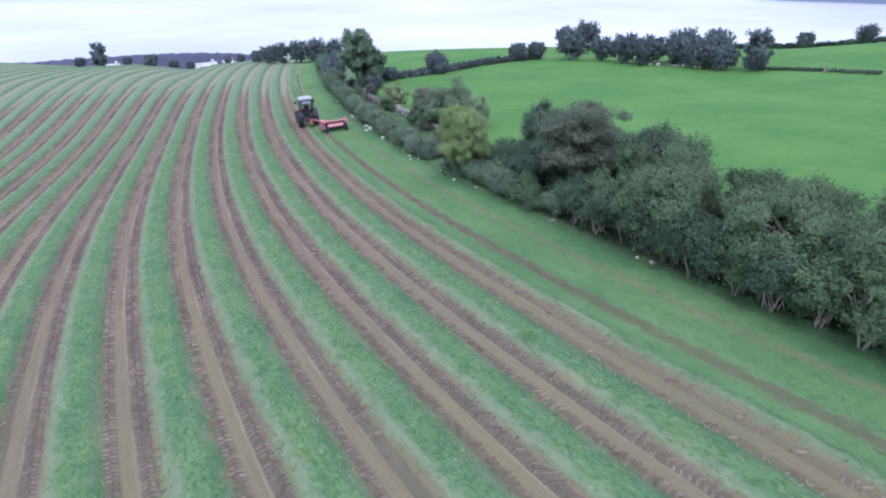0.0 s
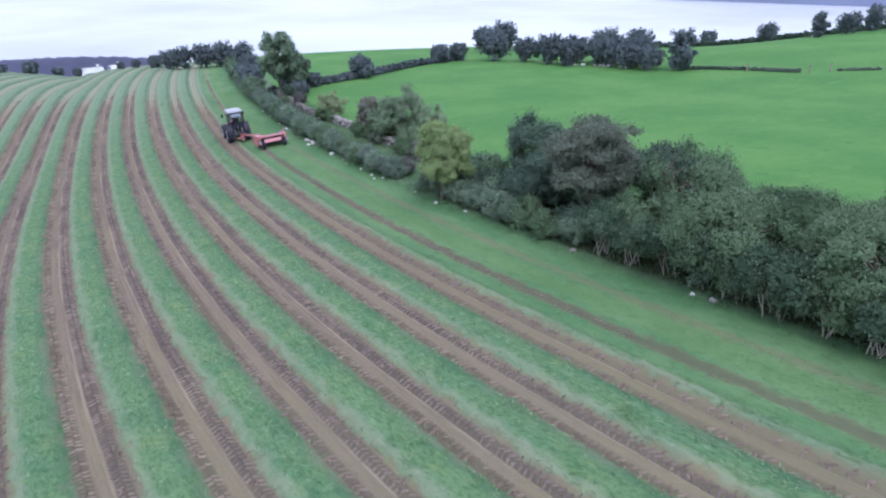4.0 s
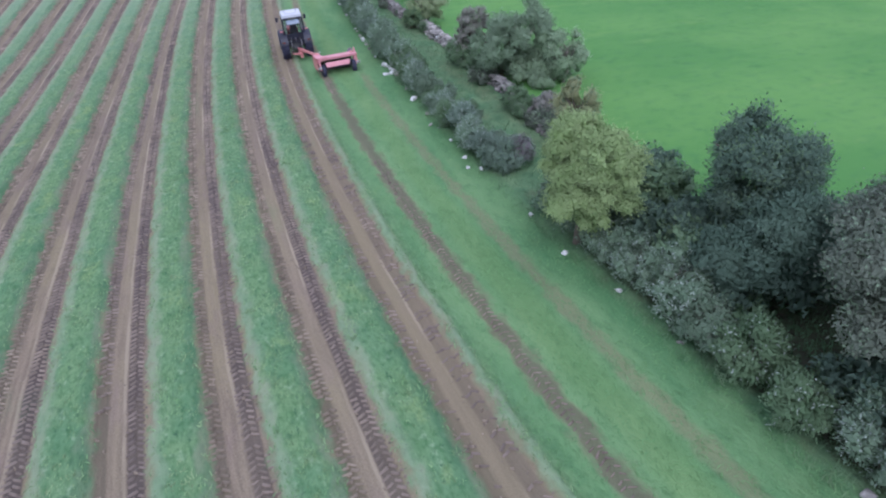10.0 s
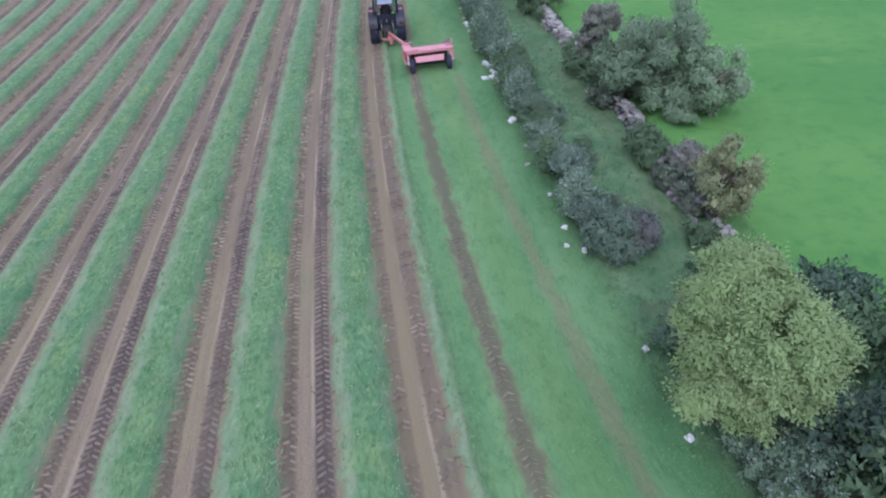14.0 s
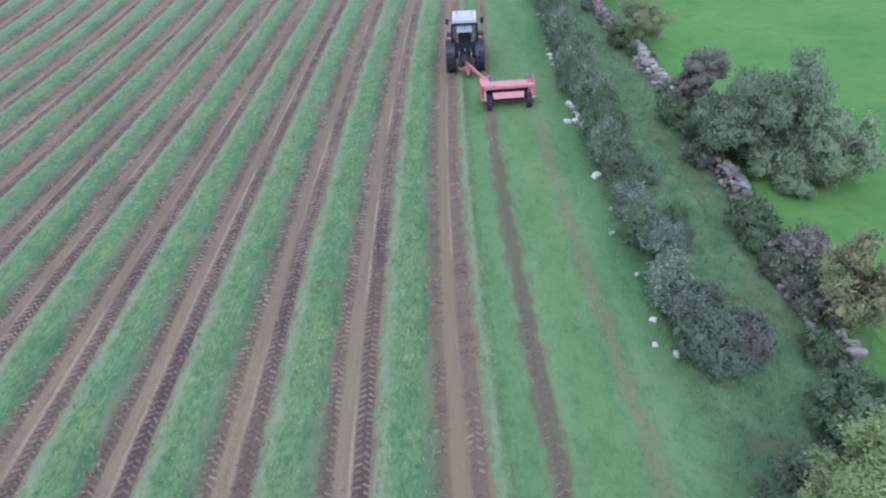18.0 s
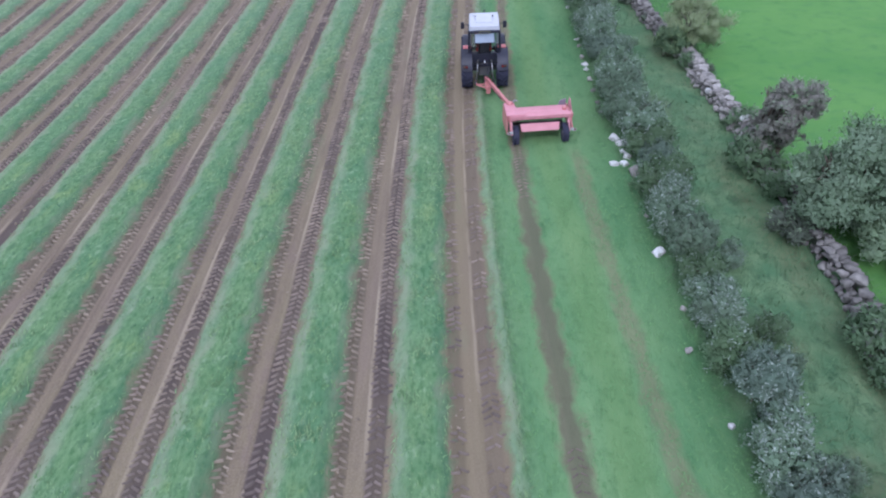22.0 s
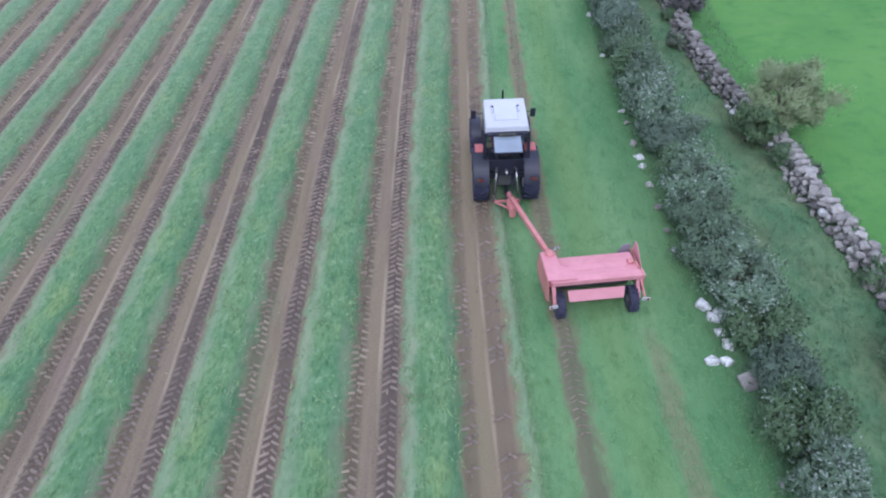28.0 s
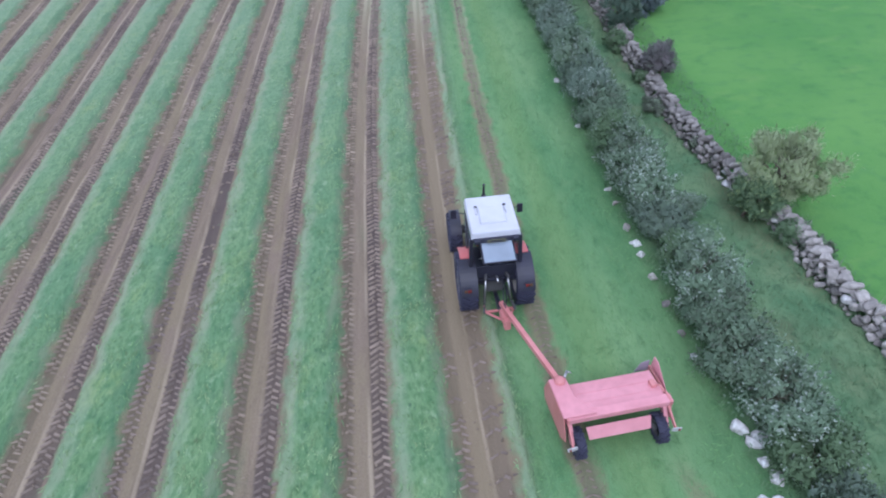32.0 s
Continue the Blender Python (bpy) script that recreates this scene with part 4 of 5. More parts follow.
def arc_plate(r, w, a0, a1, thick, at, seg=10):
    """A curved mudguard plate round the x axis."""
    own = bmesh.new()
    rows = []
    for i in range(seg + 1):
        a = radians(a0 + (a1 - a0) * i / seg)
        rows.append([own.verts.new((sx * w / 2, rr * math.cos(a), rr * math.sin(a))) for sx, rr in ((-1, r), (1, r), (1, r + thick), (-1, r + thick))])
    for p, q in zip(rows, rows[1:]):
        for k in range(4):
            own.faces.new((p[k], p[(k + 1) % 4], q[(k + 1) % 4], q[k]))
    own.faces.new(rows[0])
    own.faces.new(rows[-1][::-1])
    bmesh.ops.recalc_face_normals(own, faces=own.faces)
    own.transform(Matrix.Translation(at))
    return own


def build_tractor(m):
    T = thing("tractor", "red farm tractor with pale grey cab roof on the mown strip", "tractor", m)
    # running gear
    for s in (-1, 1):
        wheel("rear_wheel", T, (s * 0.77, 0, 0.81), 0.82, 0.50, 20, 0.49, s, 0.10)
        wheel("front_wheel", T, (s * 0.82, 2.45, 0.585), 0.595, 0.40, 18, 0.36, s, 0.04)
        part("mudguard", arc_plate(0.90, 0.46, 98, 165, 0.035, (s * 0.76, 0, 0.81)), BLACK, T, "black rear mudguard")
        part("mudguard_panel", arc_plate(0.905, 0.34, 38, 97, 0.04, (s * 0.75, 0, 0.81)), MUDG, T, "red upper mudguard panel")
        part("front_mudguard", arc_plate(0.66, 0.32, 60, 150, 0.02, (s * 0.80, 2.45, 0.585)), BLACK, T)
        lamp = part("rear_lamp", box(0.22, 0.07, 0.12, (s * 0.82, -0.84, 1.24), bevel=0.015), BLACK, T)
        part("lens", box(0.10, 0.03, 0.09, (s * 0.77, -0.885, 1.24), bevel=0.01), LAMP_R, lamp)
        part("indicator", box(0.07, 0.03, 0.09, (s * 0.87, -0.885, 1.24), bevel=0.01), LAMP_O, lamp)
    ax = bmesh.new()
    lathe([(0.11, -0.7), (0.16, -0.35), (0.2, -0.2), (0.2, 0.2), (0.16, 0.35), (0.11, 0.7)], 18, (0, 0, 0.81), (0, 90, 0), ax)
    part("rear_axle", ax, IRON, T)
    fx = box(1.3, 0.14, 0.16, (0, 2.55, 0.58), bevel=0.03)
    for s in (-1, 1):
        lathe([(0, 0), (0.13, 0), (0.13, 0.16), (0, 0.16)], 14, (s * 0.5, 2.55, 0.585), (0, 90 * s, 0), fx)
    part("front_axle", fx, IRON, T)
    gb_ = box(0.52, 1.5, 0.62, (0, 0.45, 0.86), bevel=0.06)
    box(0.44, 1.2, 0.5, (0, 1.75, 0.9), bevel=0.05, bm=gb_)
    box(0.5, 0.5, 0.3, (0, 2.75, 0.78), bevel=0.04, bm=gb_)
    part("gearbox_and_engine", gb_, IRON, T)
    # bonnet
    bn = slab([(1.12, 1.02), (3.06, 1.0), (3.10, 1.32), (2.96, 1.42), (1.12, 1.60)], 0.70, "x", bevel=0.05)
    part("bonnet", bn, RED, T, "glossy red engine bonnet")
    for s in (-1, 1):
        gr = box(0.02, 0.9, 0.34, (s * 0.36, 2.4, 1.16), bevel=0.01)
        for i in range(6):
            box(0.02, 0.84, 0.018, (s * 0.372, 2.4, 1.03 + i * 0.052), bevel=0.0, bm=gr)
        part("side_grille", gr, BLACK, T)
        part("bonnet_stripe", box(0.012, 1.6, 0.05, (s * 0.357, 1.95, 1.45), (-4, 0, 0), 0.004), ROOFG, T)
        part("headlamp", box(0.22, 0.05, 0.14, (s * 0.2, 3.09, 1.22), bevel=0.02), WHITE, T)
    part("nose_grille", box(0.62, 0.05, 0.3, (0, 3.09, 1.06), bevel=0.02), BLACK, T)
    wt = bmesh.new()
    for i in range(6):
        box(0.085, 0.22, 0.36, (-0.25 + i * 0.1, 3.28, 0.72), bevel=0.02, bm=wt)
    part("front_weights", wt, BLACK, T)
    ex = tube([(0.05, 2.05, 1.4), (0.05, 2.05, 2.3), (0.05, 2.02, 2.52), (0.05, 1.95, 2.6)], [0.035, 0.035, 0.032, 0.032], 12)
    lathe([(0.0, 0), (0.075, 0.03), (0.075, 0.55), (0.035, 0.6)], 14, (0.05, 2.05, 1.6), bm=ex)
    part("exhaust_stack", ex, BLACK, T)
    # cab
    cab = new("cab")
    cab.parent = T
    cab.matrix_basis = Matrix.Diagonal((0.91, 0.90, 1.0, 1))
    tank = box(1.36, 1.55, 0.12, (0, 0.38, 1.05), bevel=0.03)
    part("floor", tank, BLACK, cab)
    A, B, C = (0.66, 1.18), (0.76, 0.35), (0.72, -0.46)
    for s in (-1, 1):
        part("front_pillar", bar((s * 0.64, 1.22, 1.1), (s * 0.66, 1.12, 2.62), 0.075), ROOFG, cab, "pale grey front pillar")
        part("rear_pillar", bar((s * 0.74, -0.36, 1.3), (s * 0.70, -0.42, 2.62), 0.10, 0.12), BLACK, cab)
        part("middle_pillar", bar((s * 0.75, 0.42, 1.35), (s * 0.72, 0.40, 2.62), 0.05, 0.07), BLACK, cab)
        dr = slab([(1.15, 1.12), (0.45, 1.32), (0.42, 2.56), (1.08, 2.56)], 0.012, "x", (s * 0.70, 0, 0), bevel=0.0)
        part("door_glass", dr, GLASS, cab)
        q = slab([(0.36, 1.55), (-0.30, 1.75), (-0.34, 2.56), (0.36, 2.56)], 0.012, "x", (s * 0.725, 0, 0), bevel=0.0)
        part("quarter_glass", q, GLASS, cab)
        lp = slab([(1.18, 1.0), (0.75, 1.0), (0.42, 1.32), (0.36, 1.62), (-0.35, 1.82), (-0.42, 1.5), (0.1, 1.45), (0.5, 1.05)], 0.03, "x", (s * 0.74, 0, 0), bevel=0.008)
        part("side_panel", lp, RED, cab, "red lower cab panel")
        mr = bar((s * 0.68, 1.2, 2.3), (s * 0.98, 1.3, 2.32), 0.025)
        part("mirror_arm", mr, BLACK, cab)
        part("mirror", box(0.18, 0.05, 0.3, (s * 1.02, 1.3, 2.25), bevel=0.02), BLACK, cab, "black wing mirror")
        st = bmesh.new()
        for i in range(3):
            box(0.3, 0.26, 0.03, (s * 0.78, 1.02, 0.42 + 0.26 * i), bevel=0.008, bm=st)
        for dy in (-0.13, 0.13):
            bar((s * 0.88, 1.02 + dy, 0.4), (s * 0.88, 1.02 + dy, 1.0), 0.025, bm=st, bevel=0.004)
        part("steps", st, IRON, cab)
    part("windscreen", slab([(-0.62, 1.25), (0.62, 1.25), (0.63, 2.56), (-0.63, 2.56)], 0.012, "y", (0, 1.16, 0), bevel=0.0), GLASS, cab)
    part("rear_sill", box(1.36, 0.06, 0.42, (0, -0.42, 1.42), bevel=0.02), BLACK, cab)
    rf = box(1.42, 1.76, 0.2, (0, 0.38, 2.72), bevel=0.035, taper=(0.95, 0.96))
    part("roof", rf, ROOFG, cab, "pale grey fibreglass cab roof")
    ht = box(0.78, 0.74, 0.07, (0, 0.26, 2.845), bevel=0.025, taper=(0.93, 0.93))
    part("roof_hatch", ht, ROOFG, cab)
    for s in (-1, 1):
        part("hatch_rail", box(0.045, 0.3, 0.06, (s * 0.43, 0.5, 2.84), bevel=0.015), ROOFG, cab)
        part("hatch_catch", box(0.09, 0.06, 0.05, (s * 0.42, 0.68, 2.855), bevel=0.015), BLACK, cab)
        part("work_lamp", box(0.16, 0.1, 0.1, (s * 0.55, -0.6, 2.62), bevel=0.02), BLACK, cab)
    part("rear_eave", box(1.30, 0.12, 0.12, (0, -0.50, 2.60), bevel=0.02), BLACK, cab)
    part("number_board", box(0.52, 0.02, 0.1, (0, -0.6, 2.6), bevel=0.004), PLASTIC_Y, cab, "yellow plate with unreadable dark bar")
    part("number_bar", box(0.36, 0.008, 0.05, (0, -0.613, 2.6), bevel=0.0), BLACK, cab)
    rw = new("rear_window")
    rw.parent = cab
    rw.matrix_basis = pose(0, -0.53, 2.52, 11, 0, 0)
    part("pane", box(0.86, 0.70, 0.012, (0, -0.36, 0), bevel=0.0), PANE, rw, "light grey opened rear window reflecting sky")
    fr = bmesh.new()
    for s in (-1, 1):
        box(0.04, 0.74, 0.03, (s * 0.45, -0.36, 0), bevel=0.008, bm=fr)
    box(0.94, 0.04, 0.03, (0, -0.72, 0), bevel=0.008, bm=fr)
    part("window_frame", fr, BLACK, rw)
    for s in (-1, 1):
        part("stay", tube([(s * 0.5, -0.42, 1.9), (s * 0.45, -0.95, 2.34)], 0.012, 6), STEEL, cab)
    sb = box(0.5, 0.48, 0.14, (0, 0.1, 1.5), bevel=0.05)
    box(0.48, 0.12, 0.62, (0, -0.15, 1.82), (8, 0, 0), 0.05, bm=sb)
    box(0.3, 0.3, 0.35, (0, 0.1, 1.25), bevel=0.03, bm=sb)
    part("driver_seat", sb, SEATM, cab)
    sw = tube([(0.19 * math.cos(i * 0.5236), 0.62 + 0.17 * math.sin(i * 0.5236), 1.78 + 0.09 * math.sin(i * 0.5236)) for i in range(13)], 0.016, 6)
    tube([(0, 0.62, 1.78), (0, 0.85, 1.2)], 0.025, 8, sw)
    part("steering_wheel", sw, BLACK, cab)
    part("dash", box(0.5, 0.22, 0.5, (0, 0.98, 1.4), bevel=0.05), BLACK, cab)
    # rear linkage
    for s in (-1, 1):
        part("lower_link", bar((s * 0.3, -0.25, 0.62), (s * 0.42, -1.05, 0.55), 0.06, 0.09), IRON, T)
        part("lift_rod", tube([(s * 0.36, -0.75, 0.58), (s * 0.30, -0.55, 1.3)], 0.025, 8), STEEL, T)
        part("lift_arm", bar((s * 0.22, -0.15, 1.3), (s * 0.31, -0.58, 1.32), 0.07, 0.1), IRON, T)
    part("top_link", tube([(0, -0.3, 1.15), (0, -0.6, 1.4), (0, -0.75, 1.35)], 0.03, 8), STEEL, T)
    part("drawbar", bar((0, -0.1, 0.5), (0, -0.95, 0.5), 0.1, 0.06), IRON, T)
    hs = tube([(0.12, -0.45, 1.2), (0.14, -0.7, 1.25), (0.1, -1.0, 1.0), (0.08, -1.25, 0.95)], 0.014, 6)
    tube([(0.2, -0.45, 1.15), (0.22, -0.8, 1.1), (0.16, -1.1, 0.9), (0.1, -1.3, 0.92)], 0.014, 6, hs)
    part("hydraulic_hoses", hs, BLACK, T)
    return T


def build_mower(m, hitch):
    W = thing("trailed_mower", "faded red trailed disc mower towed behind the tractor", "mower", m)
    for s in (-1, 1):
        wheel("wheel", W, (s * 1.04, -0.08, 0.375), 0.385, 0.25, 16, 0.2, s, 0.02)
        lg = bar((s * 1.2, 0.28, 1.0), (s * 1.2, -0.12, 0.42), 0.1, 0.14)
        bar((s * 1.2, -0.12, 0.42), (s * 1.08, 0.0, 0.375), 0.08, bm=lg)
        part("wheel_leg", lg, PINK, W)
        ar = bar((s * 1.26, 0.1, 0.95), (s * 1.28, -0.38, 0.66), 0.045, 0.1)
        part("lamp_arm", ar, ORANGE, W)
        bd = part("lamp_board", box(0.24, 0.03, 0.12, (s * 1.30, -0.40, 0.66), (0, s * 12, 0), 0.008), WHITE, W, "weathered white lamp board")
        part("lens", box(0.06, 0.02, 0.07, (s * 1.36, -0.42, 0.66), (0, s * 12, 0), 0.006), LAMP_R, bd)
    dk = slab([(-1.2, 0.3), (1.26, 0.3), (1.26, 1.22), (-1.2, 1.22)], 0.03, "z", (0, 0.0, 1.10), (-7, 0, 0))
    for yy in (0.55, 0.85):
        box(2.4, 0.02, 0.014, (0.03, yy, 1.118 - 0.123 * yy), (-7, 0, 0), 0.006, bm=dk)
    part("deck", dk, PINK, W, "faded pink-red sheet deck with pressed ribs")
    part("corner_gusset", slab([(-0.9, 0.3), (-0.45, 0.3), (-0.9, 0.75)], 0.03, "z", (0, 0.0, 1.145), (-3, 0, 0)), PINK, W)
    bmx = box(2.68, 0.26, 0.17, (0.03, 0.20, 1.05), bevel=0.025)
    part("rear_beam", bmx, PINK, W)
    for x in (-1.28, 1.30):
        part("beam_bracket", box(0.05, 0.30, 0.21, (x, 0.20, 1.05), bevel=0.01), ORANGE, W)
    part("swath_board", slab([(-0.80, -0.17), (0.76, -0.17), (0.80, 0.16), (-0.84, 0.16)], 0.02, "y", (0, -0.08, 0.70), (-34, 0, 0)), PINK, W)
    hs = slab([(-1.38, 0.12), (-0.55, 0.12), (-0.72, 0.32), (-0.9, 0.7), (-0.95, 1.35), (-1.38, 1.35)], 0.05, "z", (0, 0, 1.17), (-2, 0, 0), 0.015)
    part("top_plate", hs, PINK, W)
    part("gear_housing", box(0.36, 1.1, 0.34, (-1.17, 0.8, 0.98), bevel=0.05), ORANGE, W)
    part("side_plate", slab([(-0.1, 0.55), (0.2, 0.3), (1.5, 0.22), (1.62, 0.5), (1.35, 1.1), (0.1, 1.12)], 0.025, "x", (-1.37, 0, 0)), ORANGE, W, "orange-red side plate")
    part("side_plate", slab([(0.0, 0.6), (0.25, 0.3), (1.4, 0.24), (1.5, 0.5), (1.4, 0.95), (0.1, 1.05)], 0.025, "x", (1.33, 0, 0)), ORANGE, W)
    part("deflector", slab([(0.5, 0.86), (1.45, 0.80), (1.42, 1.20), (1.22, 1.22)], 0.022, "x", (1.34, 0, 0), (0, 6, 0)), PINK, W, "upright faded red deflector panel")
    part("corner_panel", slab([(0.92, 0.80), (1.31, 0.80), (1.31, 1.18), (1.08, 1.12)], 0.02, "y", (0, 1.36, 0)), MAUVE, W, "bare grey-mauve corner panel")
    bx = box(0.16, 0.2, 0.14, (1.12, 0.72, 1.06), bevel=0.02)
    tube([(1.12, 0.72, 1.08), (1.22, 0.56, 1.16), (1.27, 0.36, 1.12)], 0.025, 8, bx)
    part("adjuster", bx, ORANGE, W)
    for i in range(9):
        x = -1.12 + i * 0.275
        part("curtain_flap", slab([(x - 0.13, 0.28), (x + 0.13, 0.28), (x + 0.13, 0.84), (x - 0.13, 0.84)], 0.012, "y", (0, 1.32 + 0.01 * (i % 2), 0), (6, 0, 0), 0.0), CURTAIN, W)
    cb = box(2.36, 0.36, 0.09, (0.0, 1.0, 0.12), bevel=0.02)
    for i in range(6):
        lathe([(0, 0), (0.2, 0), (0.2, 0.02), (0.1, 0.06), (0, 0.06)], 14, (-1.0 + 0.4 * i, 1.1, 0.165), bm=cb)
    part("cutter_bar", cb, IRON, W)
    part("conditioner_roll", lathe([(0, -1.05), (0.13, -1.05), (0.13, 1.05), (0, 1.05)], 14, (0, 0.62, 0.45), (0, 90, 0)), IRON, W)
    ram = tube([(-0.98, 1.3, 1.18), (-0.86, 1.46, 1.2)], 0.035, 10)
    tube([(-0.86, 1.46, 1.2), (-0.76, 1.4, 1.16)], 0.018, 8, ram)
    part("hydraulic_ram", ram, STEEL, W)
    # long drawbar to the tractor
    end = hitch
    st = Vector((-1.12, 1.25, 1.08))
    db = bar(st, end + Vector((0.02, -0.05, 0.12)), 0.13, 0.15)
    part("drawbar", db, ORANGE, W, "long orange-pink box-section drawbar")
    col = lathe([(0, -0.12), (0.14, -0.12), (0.14, 0.12), (0.1, 0.16), (0, 0.16)], 16, tuple(st + Vector((0.0, -0.02, 0.0))))
    part("pivot", col, ORANGE, W)
    hd = box(0.24, 0.42, 0.26, tuple(end + Vector((0.06, -0.35, -0.12))), bevel=0.05)
    box(0.2, 0.24, 0.4, tuple(end + Vector((0.08, -0.55, -0.22))), bevel=0.04, bm=hd)
    part("swivel_gearbox", hd, ORANGE, W, "faded red swivel gearbox under the drawbar")
    fr = bar(end + Vector((-0.42, 0.0, -0.22)), end + Vector((0.42, 0.0, -0.22)), 0.07)
    bar(end + Vector((-0.42, 0.0, -0.22)), end + Vector((-0.05, -0.4, -0.2)), 0.06, bm=fr)
    bar(end + Vector((0.42, 0.0, -0.22)), end + Vector((0.2, -0.4, -0.2)), 0.06, bm=fr)
    bar(end + Vector((-0.42, 0.0, -0.22)), end + Vector((-0.45, 0.12, -0.05)), 0.05, bm=fr)
    part("linkage_frame", fr, ORANGE, W)
    part("drive_shaft_guard", tube([end + Vector((0.06, -0.2, -0.1)), end + Vector((0.0, 0.55, -0.05))], 0.06, 10), BLACK, W)
    mid = st.lerp(end, 0.5)
    part("hose", tube([st + Vector((0.1, 0.2, -0.15)), mid + Vector((0.1, 0, -0.28)), end + Vector((0.12, -0.3, -0.06))], 0.018, 6), BLACK, W)
    return W


tractor_at = seat_on(10.73, 66.75, -3.4)
mower_at = seat_on(12.42, 61.65, 1.1) @ Matrix.Diagonal((0.92, 0.92, 0.92, 1))
build_tractor(tractor_at)
build_mower(mower_at, mower_at.inverted() @ (tractor_at @ Vector((0.02, -0.92, 0.66))))

# ---- far fields, woods, shore ----
far_kinds = []
for i, (h, r) in enumerate([(4.9, 2.7), (5.2, 2.8), (5.3, 2.0), (3.1, 1.9)]):
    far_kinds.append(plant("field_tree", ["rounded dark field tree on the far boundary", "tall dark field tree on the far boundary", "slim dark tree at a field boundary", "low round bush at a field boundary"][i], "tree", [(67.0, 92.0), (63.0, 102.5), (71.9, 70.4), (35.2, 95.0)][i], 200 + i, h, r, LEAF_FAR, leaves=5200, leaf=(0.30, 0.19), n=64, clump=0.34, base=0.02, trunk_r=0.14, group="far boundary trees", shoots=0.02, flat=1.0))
rng = random.Random(9)
for x, y, kind, k in [(54.5, 106.5, 3, 0.95), (58.6, 107.2, 3, 0.95), (76.8, 118.6, 1, 1.05), (72.5, 119.5, 0, 1.0), (66.5, 98, 0, 0.85), (70, 90, 0, 0.9), (71.5, 86, 1, 0.9), (70.5, 82.5, 0, 0.95), (73, 79.5, 1, 0.9), (69.5, 77.2, 0, 0.85), (70.0, 74.4, 0, 0.7),
                      (75, 88, 1, 0.95), (77, 83, 0, 1.0), (66.5, 87.5, 2, 0.7), (119.5, 104.5, 3, 0.95), (114, 87.3, 0, 0.72), (113.7, 77.3, 2, 0.78), (121, 76.5, 0, 0.8), (126, 75, 2, 0.85), (130, 73.5, 1, 0.85), (135, 72, 0, 0.9),
                      (24.6, 93.5, 3, 0.9), (27.0, 92.0, 3, 0.6), (19.5, 96, 3, 0.9), (21.2, 104, 0, 0.6), (26.3, 128, 0, 0.85), (23.6, 130, 1, 0.8), (20.8, 131, 0, 0.85), (17.2, 131, 1, 0.72), (15.2, 132, 0, 0.72), (25.0, 116, 3, 0.9), (26, 98, 2, 0.6), (23.0, 85.6, 3, 0.6),
                      (-6.4, 150, 3, 0.75), (-2.0, 152, 3, 0.55), (1.0, 150, 3, 0.5), (-10.8, 151, 3, 0.5), (8.6, 149, 3, 0.45), (11.2, 148, 3, 0.5), (13.6, 140, 3, 0.75), (-15.6, 150, 2, 0.85), (-19, 149, 3, 0.6)]:
    put(far_kinds[kind], x, y, rng.uniform(0, 6.28), k)


def hedge_line(name, label, pts, height, width, seed, material=None):
    """A trimmed boundary hedge along a line: a long mass of leaves on short stems."""
    g = np.random.default_rng(seed)
    cs = []
    for (x0, y0), (x1, y1) in zip(pts, pts[1:]):
        n = int(math.hypot(x1 - x0, y1 - y0) / (width * 0.5)) + 1
        for i in range(n):
            q = i / n
            x, y = x0 + (x1 - x0) * q + g.normal() * 0.15, y0 + (y1 - y0) * q + g.normal() * 0.15
            cs.append((x, y, lz(x, y) + height * g.uniform(0.35, 0.6), width * g.uniform(0.45, 0.7)))
    c = np.array(cs)
    o = c[0, :3].copy()
    o[2] = lz(o[0], o[1])
    rel = c.copy()
    rel[:, :3] -= o
    me = crown_mesh(name, seed, rel, (0.5 * width, 0.3 * width), int(len(cs) * 190), material or LEAF_FAR, floor=False)
    root = thing(name, label, "hedge", Matrix.Translation(o))
    part("foliage", me, None, root)
    return root


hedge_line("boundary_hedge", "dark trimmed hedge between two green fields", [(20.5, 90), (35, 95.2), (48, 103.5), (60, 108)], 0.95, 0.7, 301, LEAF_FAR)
hedge_line("boundary_hedge", "low ragged hedge along the upper pasture", [(72.8, 70.5), (74.2, 68.6), (76.2, 63.3), (77.6, 56.6)], 0.34, 0.32, 302, LEAF_SLATE)
hedge_line("boundary_hedge", "low ragged hedge along the upper pasture", [(80.4, 53.4), (82.6, 49.8)], 0.2, 0.2, 303, LEAF_SLATE)
hedge_line("boundary_hedge", "dark hedge along the hill's brow", [(88, 116), (100, 110), (112, 101), (120, 88), (130, 80), (146, 72)], 0.9, 0.8, 304, LEAF_DARK)

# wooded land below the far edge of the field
# both colours hold the purple-blue of distance haze
WOOD = mat("hazed_woodland", (0.085, 0.085, 0.150), rough=1.0, vary=0.3, scale=0.12, second=(0.060, 0.066, 0.110))
SHORE = mat("hazed_shore_hill", (0.16, 0.18, 0.30), rough=1.0, vary=0.2, scale=0.02, second=(0.13, 0.17, 0.24))


